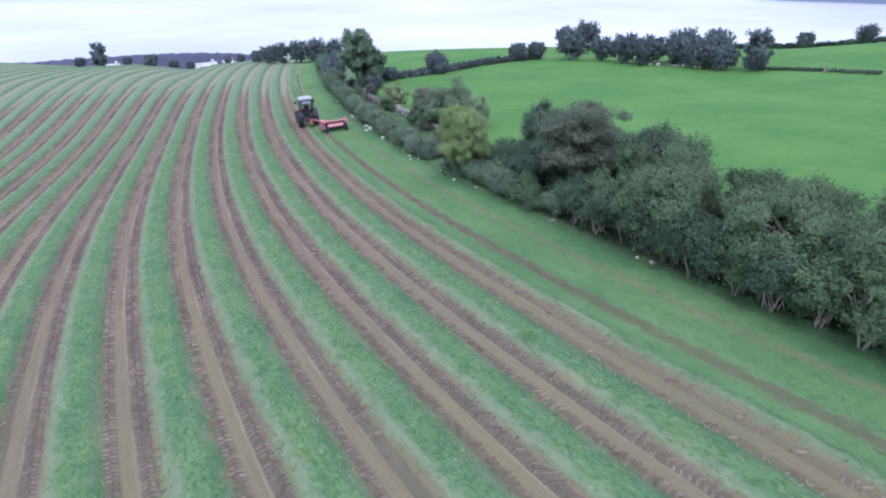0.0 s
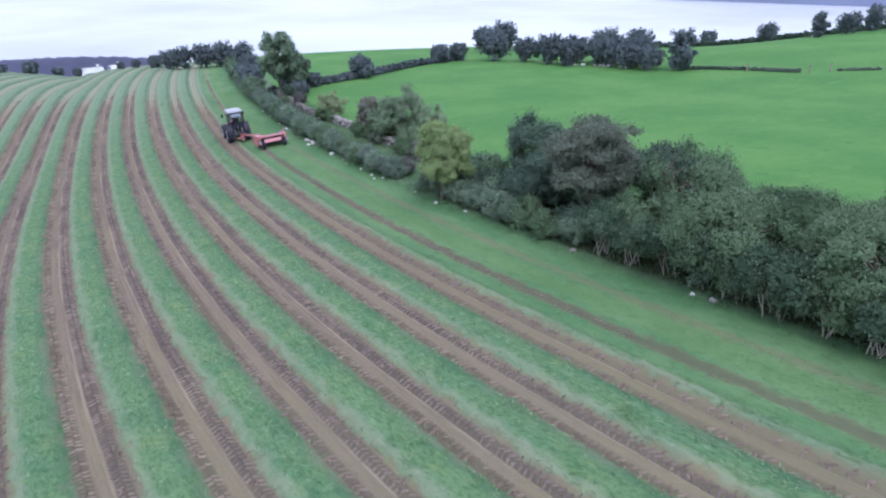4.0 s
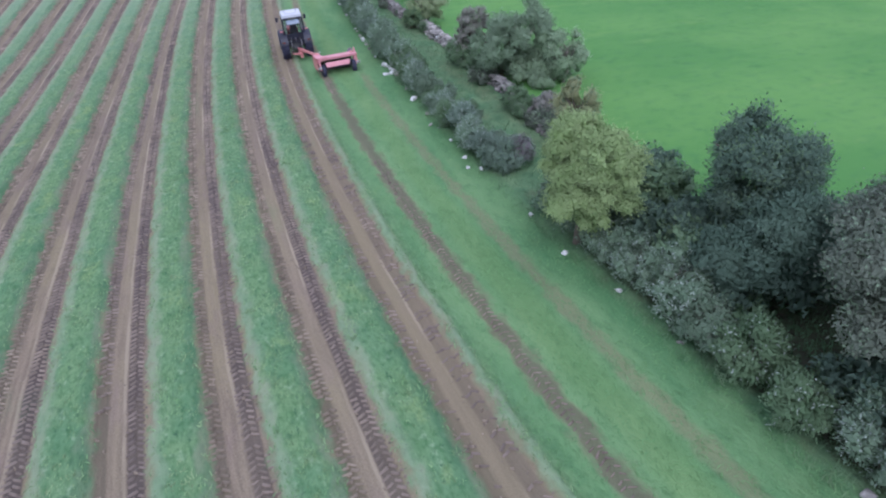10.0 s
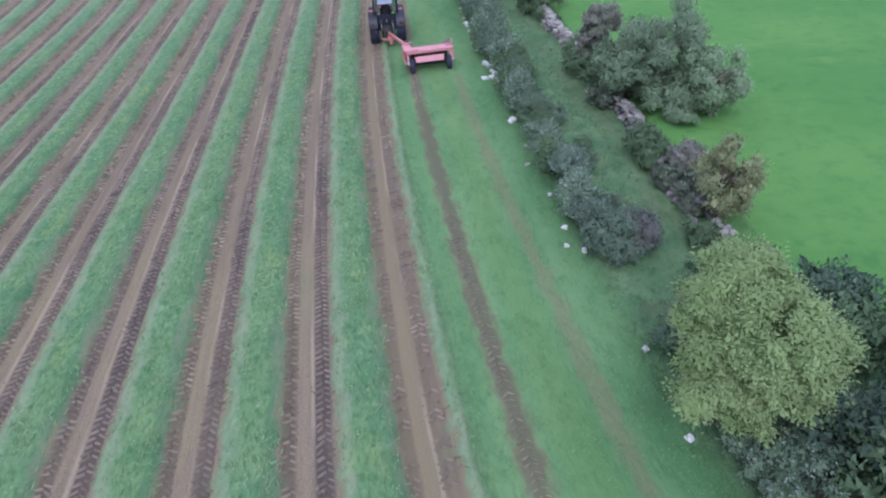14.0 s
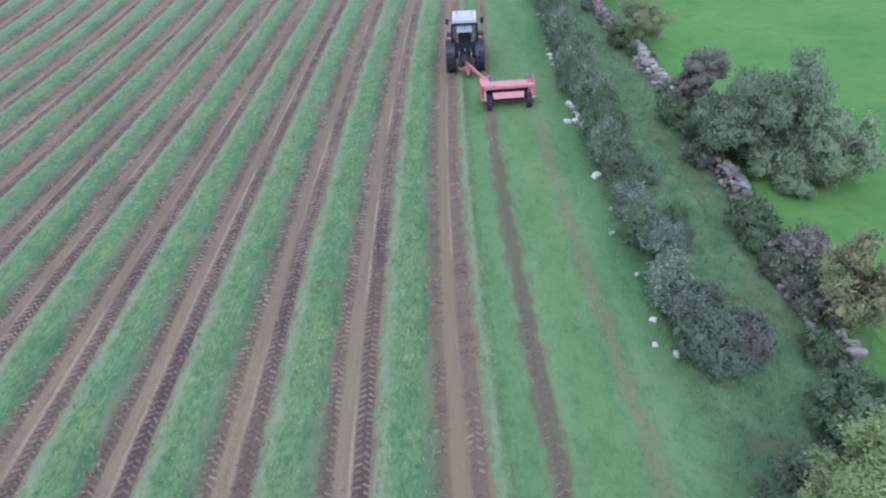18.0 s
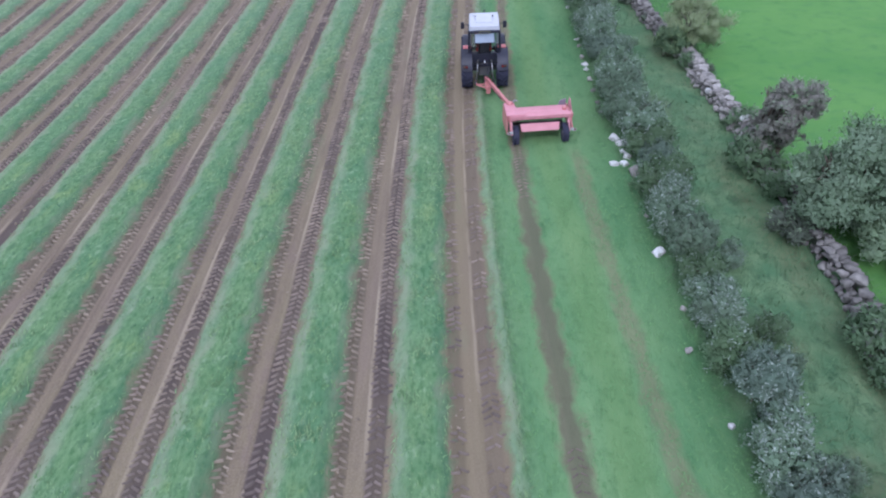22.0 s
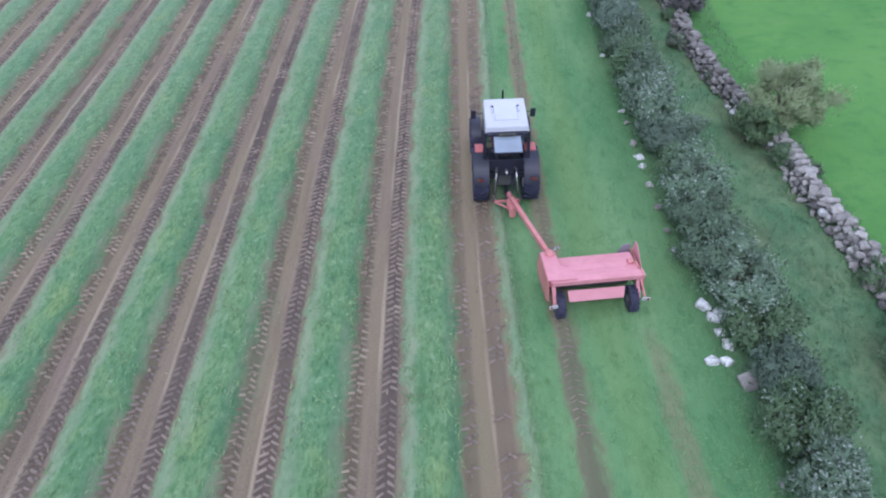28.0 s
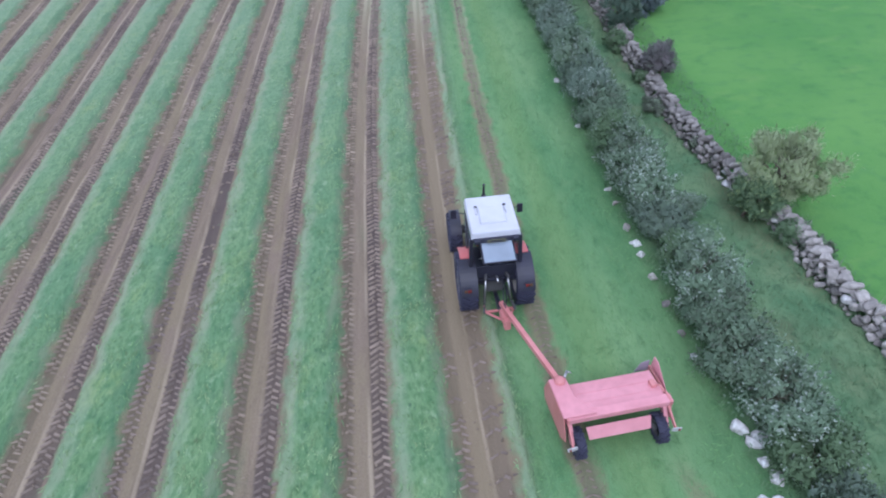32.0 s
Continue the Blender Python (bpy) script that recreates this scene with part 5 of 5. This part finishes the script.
def ridge(name, label, cx, cy, lx, ly, top, floor, yaw, material, seed, rough=1.0, flat=0.35, nx=90, ny=16):
    """A long uneven rise of ground or tree tops, as a mesh that goes down to its foot."""
    g = np.random.default_rng(seed)
    a = np.linspace(-1, 1, nx)
    b = np.linspace(-1, 1, ny)
    A, B = np.meshgrid(a, b)
    h = (1 - A ** 2) ** flat * np.maximum(0, 1 - B ** 2) ** 0.6
    h = h * (0.985 + 0.015 * np.sin(A * 5 + seed)) + g.normal(0, 0.012 * rough, A.shape) * (h > 0.3)
    x, y = A * lx / 2, B * ly / 2
    c, s = math.cos(radians(yaw)), math.sin(radians(yaw))
    v = np.stack([cx + c * x - s * y, cy + s * x + c * y, floor + (top - floor) * h], -1).reshape(-1, 3)
    i = (np.arange(ny - 1)[:, None] * nx + np.arange(nx - 1)[None, :]).ravel()
    return thing(name, label, "hill", kind="structure", data=quick(name, v, np.stack([i, i + 1, i + nx + 1, i + nx], -1), material, True))


ridge("wooded_rise", "dark wooded rise coloured with purple haze below the field's edge", -68, 262, 220, 60, -23.6, -60, -0.5, WOOD, 4, 0.5, 0.1, 160)
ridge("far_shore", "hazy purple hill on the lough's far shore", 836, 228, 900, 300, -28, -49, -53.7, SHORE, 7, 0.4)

# ---- stones, wall, tyre marks, loose grass ----
STONE = mat("field_stone", (0.315, 0.295, 0.275), rough=0.9, vary=0.4, scale=10, second=(0.180, 0.168, 0.160), bump=0.5, bscale=22, rnd=0.3, island=0.3)
STONE_W = mat("lichen_white_stone", (0.66, 0.67, 0.67), rough=0.9, vary=0.3, scale=14, second=(0.34, 0.33, 0.32), bump=0.4, bscale=22, rnd=0.12)


def stone_mesh(seed, flat=0.75):
    """An angular field stone about one metre across: the hull of a few points, its edges worn off."""
    r = random.Random(seed)
    bm = bmesh.new()
    for i in range(15):
        v = Vector((r.gauss(0, 1), r.gauss(0, 1), r.gauss(0, 1))).normalized() * r.uniform(0.42, 0.56)
        bm.verts.new((v.x, v.y * r.uniform(0.8, 1.0), v.z * flat))
    h = bmesh.ops.convex_hull(bm, input=bm.verts)
    bmesh.ops.delete(bm, geom=[g for g in h["geom_interior"] if isinstance(g, bmesh.types.BMVert)], context="VERTS")
    bmesh.ops.bevel(bm, geom=list(bm.edges), offset=0.035, segments=1, affect="EDGES")
    bmesh.ops.triangulate(bm, faces=bm.faces)
    me = bpy.data.meshes.new("stone")
    bm.to_mesh(me)
    bm.free()
    return me


stone_kinds = [stone_mesh(60 + i, 0.6 + 0.06 * i) for i in range(8)]
for me in stone_kinds:
    me.materials.append(STONE)
white_kinds = [stone_mesh(80 + i, 0.62 + 0.06 * i) for i in range(4)]
for me in white_kinds:
    me.materials.append(STONE_W)

rng = random.Random(12)
hedge_stones = [(15.30, 61.4, 0.62, 0), (15.42, 60.95, 0.6, 1), (15.38, 60.5, 0.42, 1), (15.42, 60.1, 0.55, 1), (14.8, 59.65, 0.55, 0), (15.2, 59.6, 0.5, 1), (15.38, 58.9, 0.75, 0), (15.6, 61.1, 0.5, 0),
                (14.93, 54.5, 0.55, 1), (14.34, 45.2, 0.28, 1), (14.8, 44.8, 0.34, 1), (14.87, 40.4, 0.3, 1), (14.7, 37.6, 0.3, 1), (14.6, 46.2, 0.36, 1), (14.55, 50.6, 0.3, 0), (15.1, 35.1, 0.35, 1), (15.35, 68.1, 0.42, 1), (15.3, 67.6, 0.34, 1), (14.72, 65.5, 0.36, 0),
                (15.1, 71.0, 0.35, 1), (16.1, 20.9, 0.36, 1), (16.2, 20.1, 0.45, 0), (14.85, 63.6, 0.3, 1), (14.9, 52.1, 0.26, 0), (15.05, 56.4, 0.3, 0), (15.6, 75.2, 0.35, 1), (15.1, 66.6, 0.36, 0), (15.2, 68.9, 0.4, 0), (15.3, 70.2, 0.34, 0), (15.2, 64.4, 0.32, 0), (15.9, 79.0, 0.4, 1), (14.75, 48.3, 0.28, 1), (15.3, 32.4, 0.32, 0), (15.7, 27.0, 0.4, 0)]
for x, y, s, w in hedge_stones:
    cluster = 58 < y < 62
    w = w or (cluster and 0.4 < s < 0.7)
    if y > 62:
        x = max(x, 14.68 + float(bend(y)))
    me = rng.choice(white_kinds if w else stone_kinds)
    ob = thing("boulder", "lichen-white boulder at the hedge foot" if w else "grey boulder half sunk at the hedge foot", "stone", group="stones along the hedge", data=me)
    ob.matrix_basis = Matrix.Translation((x, y, lz(x, y) + s * 0.08)) @ pose(0, 0, 0, rng.uniform(-15, 15), rng.uniform(-15, 15), rng.uniform(0, 360)) @ Matrix.Diagonal((s * 0.85, s * rng.uniform(0.7, 1.1), s * 0.8, 1))


# tumbled stones under the far trees, and the last post of a fence
for i in range(34):
    q = i / 33
    x, y = 67.2 + 4.6 * q + rng.gauss(0, 0.5), 89.5 - 14.5 * q + rng.gauss(0, 0.7)
    s = rng.uniform(0.35, 0.85)
    ob = thing("boulder", "pale tumbled stone under the far trees", "stone", group="stones on the far boundary", data=rng.choice(white_kinds if rng.random() < 0.6 else stone_kinds))
    ob.matrix_basis = Matrix.Translation((x, y, lz(x, y) + s * 0.12)) @ pose(0, 0, 0, rng.uniform(-20, 20), 0, rng.uniform(0, 360)) @ Matrix.Diagonal((s, s * 0.9, s * 0.9, 1))
for x, y in ((77.25, 55.3), (79.4, 54.0), (75.2, 62.4)):
    root = thing("fence_post", "weathered grey fence post in the upper pasture", "post", Matrix.Translation((x, y, lz(x, y))), group="pasture fence posts")
    part("stake", box(0.16, 0.16, 1.3, (0, 0, 0.45), (0.03, 0.05, 0.2), 0.02), BARK_PALE, root)


def wall_courses(y0, y1, rng):
    """Stones of a dry wall: two faces in three courses, then flat coping stones laid across; tumbled where y is under 57."""
    out = []
    for course in range(3):
        for face in (-1, 1):
            y = y0 + rng.uniform(0, 0.3)
            while y < y1:
                s = rng.choice((0.22, 0.28, 0.34, 0.42)) * rng.uniform(0.9, 1.1)
                low = 0.96 if y > 57 else 0.8 if 50 < y < 55.5 else 0.25
                if course == 0 or rng.random() < low:
                    x = wall_x(y) + face * (0.27 - 0.05 * course) + rng.uniform(-0.06, 0.06)
                    z = lz(x, y) + 0.1 + course * 0.19 + rng.uniform(-0.04, 0.04)
                    out.append((x, y, z, (s * 1.1, s, s * 0.95), rng.randrange(8), rng.uniform(0, 360), rng.uniform(-15, 15)))
                y += s * rng.uniform(0.78, 0.95)
    y = y0
    while y < y1:
        s = rng.uniform(0.26, 0.46)
        if y > 57 or rng.random() < (0.7 if 50 < y < 55.5 else 0.2):
            if rng.random() < 0.93:
                x = wall_x(y) + rng.uniform(-0.07, 0.07)
                z = lz(x, y) + 0.58 + rng.uniform(-0.05, 0.05)
                out.append((x, y, z, (rng.uniform(0.42, 0.66), s * 1.2, rng.uniform(0.28, 0.42)), rng.randrange(8), rng.gauss(0, 16), rng.uniform(-9, 9)))
        y += s * rng.uniform(0.86, 1.0)
    return out


wall = thing("stone_wall", "old dry stone wall of grey field stones between lane and pasture", "wall", kind="structure")
near = wall_courses(60.5, 71.0, random.Random(33))
rest = wall_courses(43.5, 60.5, random.Random(34)) + wall_courses(71.0, 92.0, random.Random(35))
near.sort(key=lambda q: -q[2] + lz(q[0], q[1]))
rest += near[300:]
for x, y, z, s, k, a, b in near[:300]:
    ob = new("stone", white_kinds[k % 4] if a % 14 < 1 else stone_kinds[k])
    ob.parent = wall
    ob.matrix_basis = Matrix.Translation((x, y, z)) @ pose(0, 0, 0, b, b * 0.6, a) @ Matrix.Diagonal((*s, 1))
vs, fs, base = [], [], 0
geo = []
for me in stone_kinds:
    co = np.empty(len(me.vertices) * 3, np.float32)
    me.vertices.foreach_get("co", co)
    tri = np.array([p.vertices[:] for p in me.polygons])
    geo.append((co.reshape(-1, 3), tri))
for x, y, z, s, k, a, b in rest:
    m = np.array(Matrix.Translation((x, y, z)) @ pose(0, 0, 0, b, b * 0.6, a) @ Matrix.Diagonal((*s, 1)))
    co, tri = geo[k]
    vs.append(co @ m[:3, :3].T + m[:3, 3])
    fs.append(tri + base)
    base += len(co)
ob = part("wall_stones", quick("wall_stones", np.concatenate(vs), np.concatenate(fs), STONE), None, wall)
ob["kind"] = "stuff"

# chevron ridges that tractor tyres pressed into the bare strips
DAMP = mat("damp_pressed_soil", (0.224, 0.178, 0.140), rough=0.95, vary=0.3, scale=1.0, second=(0.140, 0.110, 0.098), island=0.22)
CLOD = mat("dry_pressed_soil", (0.240, 0.194, 0.146), rough=0.95, vary=0.3, scale=1.2, second=(0.165, 0.130, 0.098), island=0.28)


def ridges(name, q, material):
    """Low soil bars: rows of u, y, turn, half length, half width, height."""
    g = np.random.default_rng(8)
    u, y, a, hx, hy, up = q.T
    ca, sa = np.cos(a), np.sin(a)
    corners = []
    for cx, cy, cz in ((-1, -1, 0), (1, -1, 0), (1, 1, 0), (-1, 1, 0), (-0.8, -0.35, 1), (0.8, -0.35, 1), (0.8, 0.35, 1), (-0.8, 0.35, 1)):
        lx, ly = cx * hx, cy * hy
        X = u + ca * lx - sa * ly
        Y = y + sa * lx + ca * ly
        X = X + bend(Y)
        Z = land(X, Y) - 0.09 + cz * (up + 0.02 + 0.008 * g.normal(size=len(u)))
        corners.append(np.stack([X, Y, Z], -1))
    V = np.stack(corners, 1).reshape(-1, 3)
    f = np.array([(4, 5, 6, 7), (0, 1, 5, 4), (1, 2, 6, 5), (2, 3, 7, 6), (3, 0, 4, 7)])
    F = (np.arange(len(u)) * 8)[:, None, None] + f[None]
    return quick(name, V, F.reshape(-1, 4), material)


def tyre_marks():
    g = np.random.default_rng(8)
    damp, dry = [], []
    for k in range(-9, 4):
        uc = STRIP + PERIOD * k
        bias = g.uniform(-2.6, -1.3)
        for side, rows, lost in ((1, damp, 0.02), (-1, damp if k % 3 == 0 else dry, 0.05)):
            v = np.arange(-6, 108, 0.205)
            n = len(v)
            wave = np.sin(v * 0.11 + uc * 2.1 + side) + 0.8 * np.sin(v * 0.31 + uc) + g.normal(0, 0.2, n)
            fade = v + 1.6 * max(uc, 0.0) + g.normal(0, 4, n) < 103
            keep = (g.random(n) > (0.45 if k == 3 else lost)) & (wave > bias + (0.5 if side < 0 else 0.0)) & fade
            v = v[keep] + g.normal(0, 0.012, keep.sum())
            n = len(v)
            drift = 0.04 * np.sin(v * 0.21 + uc)
            if side > 0:
                bars = ((0.215, 0.145, 30.0, 0.052, 0.064), (0.445, 0.125, -32.0, 0.050, 0.062), (0.62, 0.085, -12.0, 0.042, 0.105))
            else:
                bars = ((-0.58, 0.135, 16.0, 0.050, 0.092), (-0.37, 0.135, -28.0, 0.050, 0.076))
            for i, (o, half, turn, hy, up) in enumerate(bars):
                faint = g.random(n) > (0.5 if i == 2 else 0.2 if side < 0 and i == 0 else 0.0)
                w = v[faint] + (0.03 if i else -0.03)
                m = len(w)
                rows.append(np.stack([uc + drift[faint] + o + g.normal(0, 0.014, m), w, radians(turn) + g.normal(0, 0.09, m), half * g.uniform(0.72, 1.1, m), hy * g.uniform(0.75, 1.15, m), up * g.uniform(0.82, 1.1, m)], -1))
        # loose crumbs of soil along the edges
        n = 420
        o = np.where(g.random(n) < 0.5, g.normal(-0.55, 0.1, n), g.normal(0.2, 0.3, n)).clip(-0.68, 0.68)
        dry.append(np.stack([uc + o, g.uniform(0, 78, n), g.uniform(0, 3.1, n), 0.15 * g.uniform(0.15, 0.4, n), 0.05 * g.uniform(0.4, 0.9, n), np.full(n, 0.08)], -1))
    for y0, y1 in ((20, 48), (58, 110)):
        v = np.arange(y0, y1, 0.205)
        for o, turn in ((-0.1, 30.0), (0.1, -30.0)):
            n = len(v)
            damp.append(np.stack([11.05 + o + g.normal(0, 0.015, n), v + g.normal(0, 0.02, n), radians(turn) + g.normal(0, 0.15, n), 0.115 * g.uniform(0.6, 1.1, n), 0.03 * g.uniform(0.7, 1.2, n), 0.06 * g.uniform(0.7, 1.1, n)], -1))
    return np.concatenate(damp), np.concatenate(dry)


damp_rows, dry_rows = tyre_marks()
thing("tyre_marks", "damp dark chevron tyre marks pressed into brown soil", "tyre marks", kind="stuff", data=ridges("tyre_marks", damp_rows, DAMP))
thing("tyre_marks", "dry crumbled chevron tyre marks beside the mown strips", "tyre marks", kind="stuff", data=ridges("tyre_marks", dry_rows, CLOD))

BLADE = mat("grass_blades", (0.112, 0.204, 0.086), rough=0.7, vary=0.4, scale=2.5, second=(0.198, 0.280, 0.140), island=0.36, spec=0.2)
VERGE = mat("verge_blades", (0.104, 0.220, 0.088), rough=0.7, vary=0.3, scale=1.5, second=(0.140, 0.260, 0.100), island=0.2, spec=0.2)
ROUGHG = mat("rough_grass", (0.082, 0.168, 0.080), rough=0.75, vary=0.25, scale=0.8, second=(0.138, 0.212, 0.106), island=0.18, spec=0.2)


def blades(name, u, y, length, width, rise, seed, material, along=0.6):
    """Lying and standing grass blades as thin bent slips."""
    g = np.random.default_rng(seed)
    n = len(u)
    x = u + bend(y)
    z = land(x, y)
    a = g.normal(0, along, n) + np.where(g.random(n) < 0.5, math.pi / 2, -math.pi / 2)
    L, W = length * g.uniform(0.6, 1.4, n), width * g.uniform(0.6, 1.3, n)
    dx, dy = np.cos(a), np.sin(a)
    up = rise * g.uniform(0.3, 1.3, n)
    off = np.where(u < 9.9, 0.06, 0.0)
    p0 = np.stack([x, y, z + off], -1)
    p1 = p0 + np.stack([dx * L * 0.5, dy * L * 0.5, up], -1)
    p2 = p0 + np.stack([dx * L, dy * L, up * 0.55], -1)
    s = np.stack([-dy * W / 2, dx * W / 2, np.zeros(n)], -1)
    v = np.stack([p0 - s, p0 + s, p1 + s, p1 - s, p2], 1).reshape(-1, 3)
    b = np.arange(n) * 5
    f = np.concatenate([np.stack([b, b + 1, b + 2], -1), np.stack([b, b + 2, b + 3], -1), np.stack([b + 3, b + 2, b + 4], -1)])
    return quick(name, v, f, material)


g = np.random.default_rng(77)
n = 230000
u = 9.9 - np.abs(g.normal(0, 11.5, n))
y = g.uniform(2, 100, n)
ph = np.abs((u - STRIP + PERIOD / 2) % PERIOD - PERIOD / 2)
keep = ph + g.normal(0, 0.07, n) > 0.73
thing("mown_grass", "lying mown grass on the pale green strips", "grass", kind="stuff", data=blades("mown_grass", u[keep], y[keep], 0.17, 0.02, 0.05, 1, BLADE))
u = g.uniform(9.9, 15.2, 40000)
y = g.uniform(5, 95, 40000)
keep = np.abs(u - 11.05) > 0.3
thing("verge_grass", "short bright green grass between track and hedge", "grass", kind="stuff", data=blades("verge_grass", u[keep], y[keep], 0.12, 0.014, 0.05, 2, VERGE, 1.5))
u = g.uniform(14.6, 20.4, 45000)
y = g.uniform(5, 90, 45000)
thing("rough_grass", "rough uncut grass in the lane along the hedge", "grass", kind="stuff", data=blades("rough_grass", u, y, 0.2, 0.016, 0.13, 3, ROUGHG, 1.5))

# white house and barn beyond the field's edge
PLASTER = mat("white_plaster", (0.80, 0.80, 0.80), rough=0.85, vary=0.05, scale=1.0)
SLATE = mat("pale_roof", (0.62, 0.63, 0.66), rough=0.7, vary=0.12, scale=1.5)


def house(name, label, x, y, w, d, ridge_z, rise, yaw):
    h = ridge_z - rise - lz(x, y) + 0.1
    H = thing(name, label, "house", Matrix.Translation((x, y, lz(x, y) - 0.3)) @ Matrix.Rotation(radians(yaw), 4, "Z"))
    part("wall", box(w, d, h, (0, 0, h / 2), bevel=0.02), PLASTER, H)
    part("roof", slab([(-d / 2 - 0.3, 0), (0, rise), (d / 2 + 0.3, 0), (d / 2 + 0.3, 0.15), (0, rise + 0.2), (-d / 2 - 0.3, 0.15)], w + 0.5, "x", (0, 0, h - 0.05), bevel=0.0), SLATE, H)
    n = max(2, int(w / 3.5))
    for i in range(n):
        wx = -w / 2 + w * (i + 0.5) / n
        win = part("window", box(1.0, 0.12, 1.2, (wx, -d / 2, h * 0.55), bevel=0.01), ROOFG, H)
        part("pane", box(0.84, 0.04, 1.04, (wx, -d / 2 - 0.06, h * 0.55), bevel=0.0), GLASS, win)
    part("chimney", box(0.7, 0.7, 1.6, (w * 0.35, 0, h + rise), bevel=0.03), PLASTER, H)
    return H


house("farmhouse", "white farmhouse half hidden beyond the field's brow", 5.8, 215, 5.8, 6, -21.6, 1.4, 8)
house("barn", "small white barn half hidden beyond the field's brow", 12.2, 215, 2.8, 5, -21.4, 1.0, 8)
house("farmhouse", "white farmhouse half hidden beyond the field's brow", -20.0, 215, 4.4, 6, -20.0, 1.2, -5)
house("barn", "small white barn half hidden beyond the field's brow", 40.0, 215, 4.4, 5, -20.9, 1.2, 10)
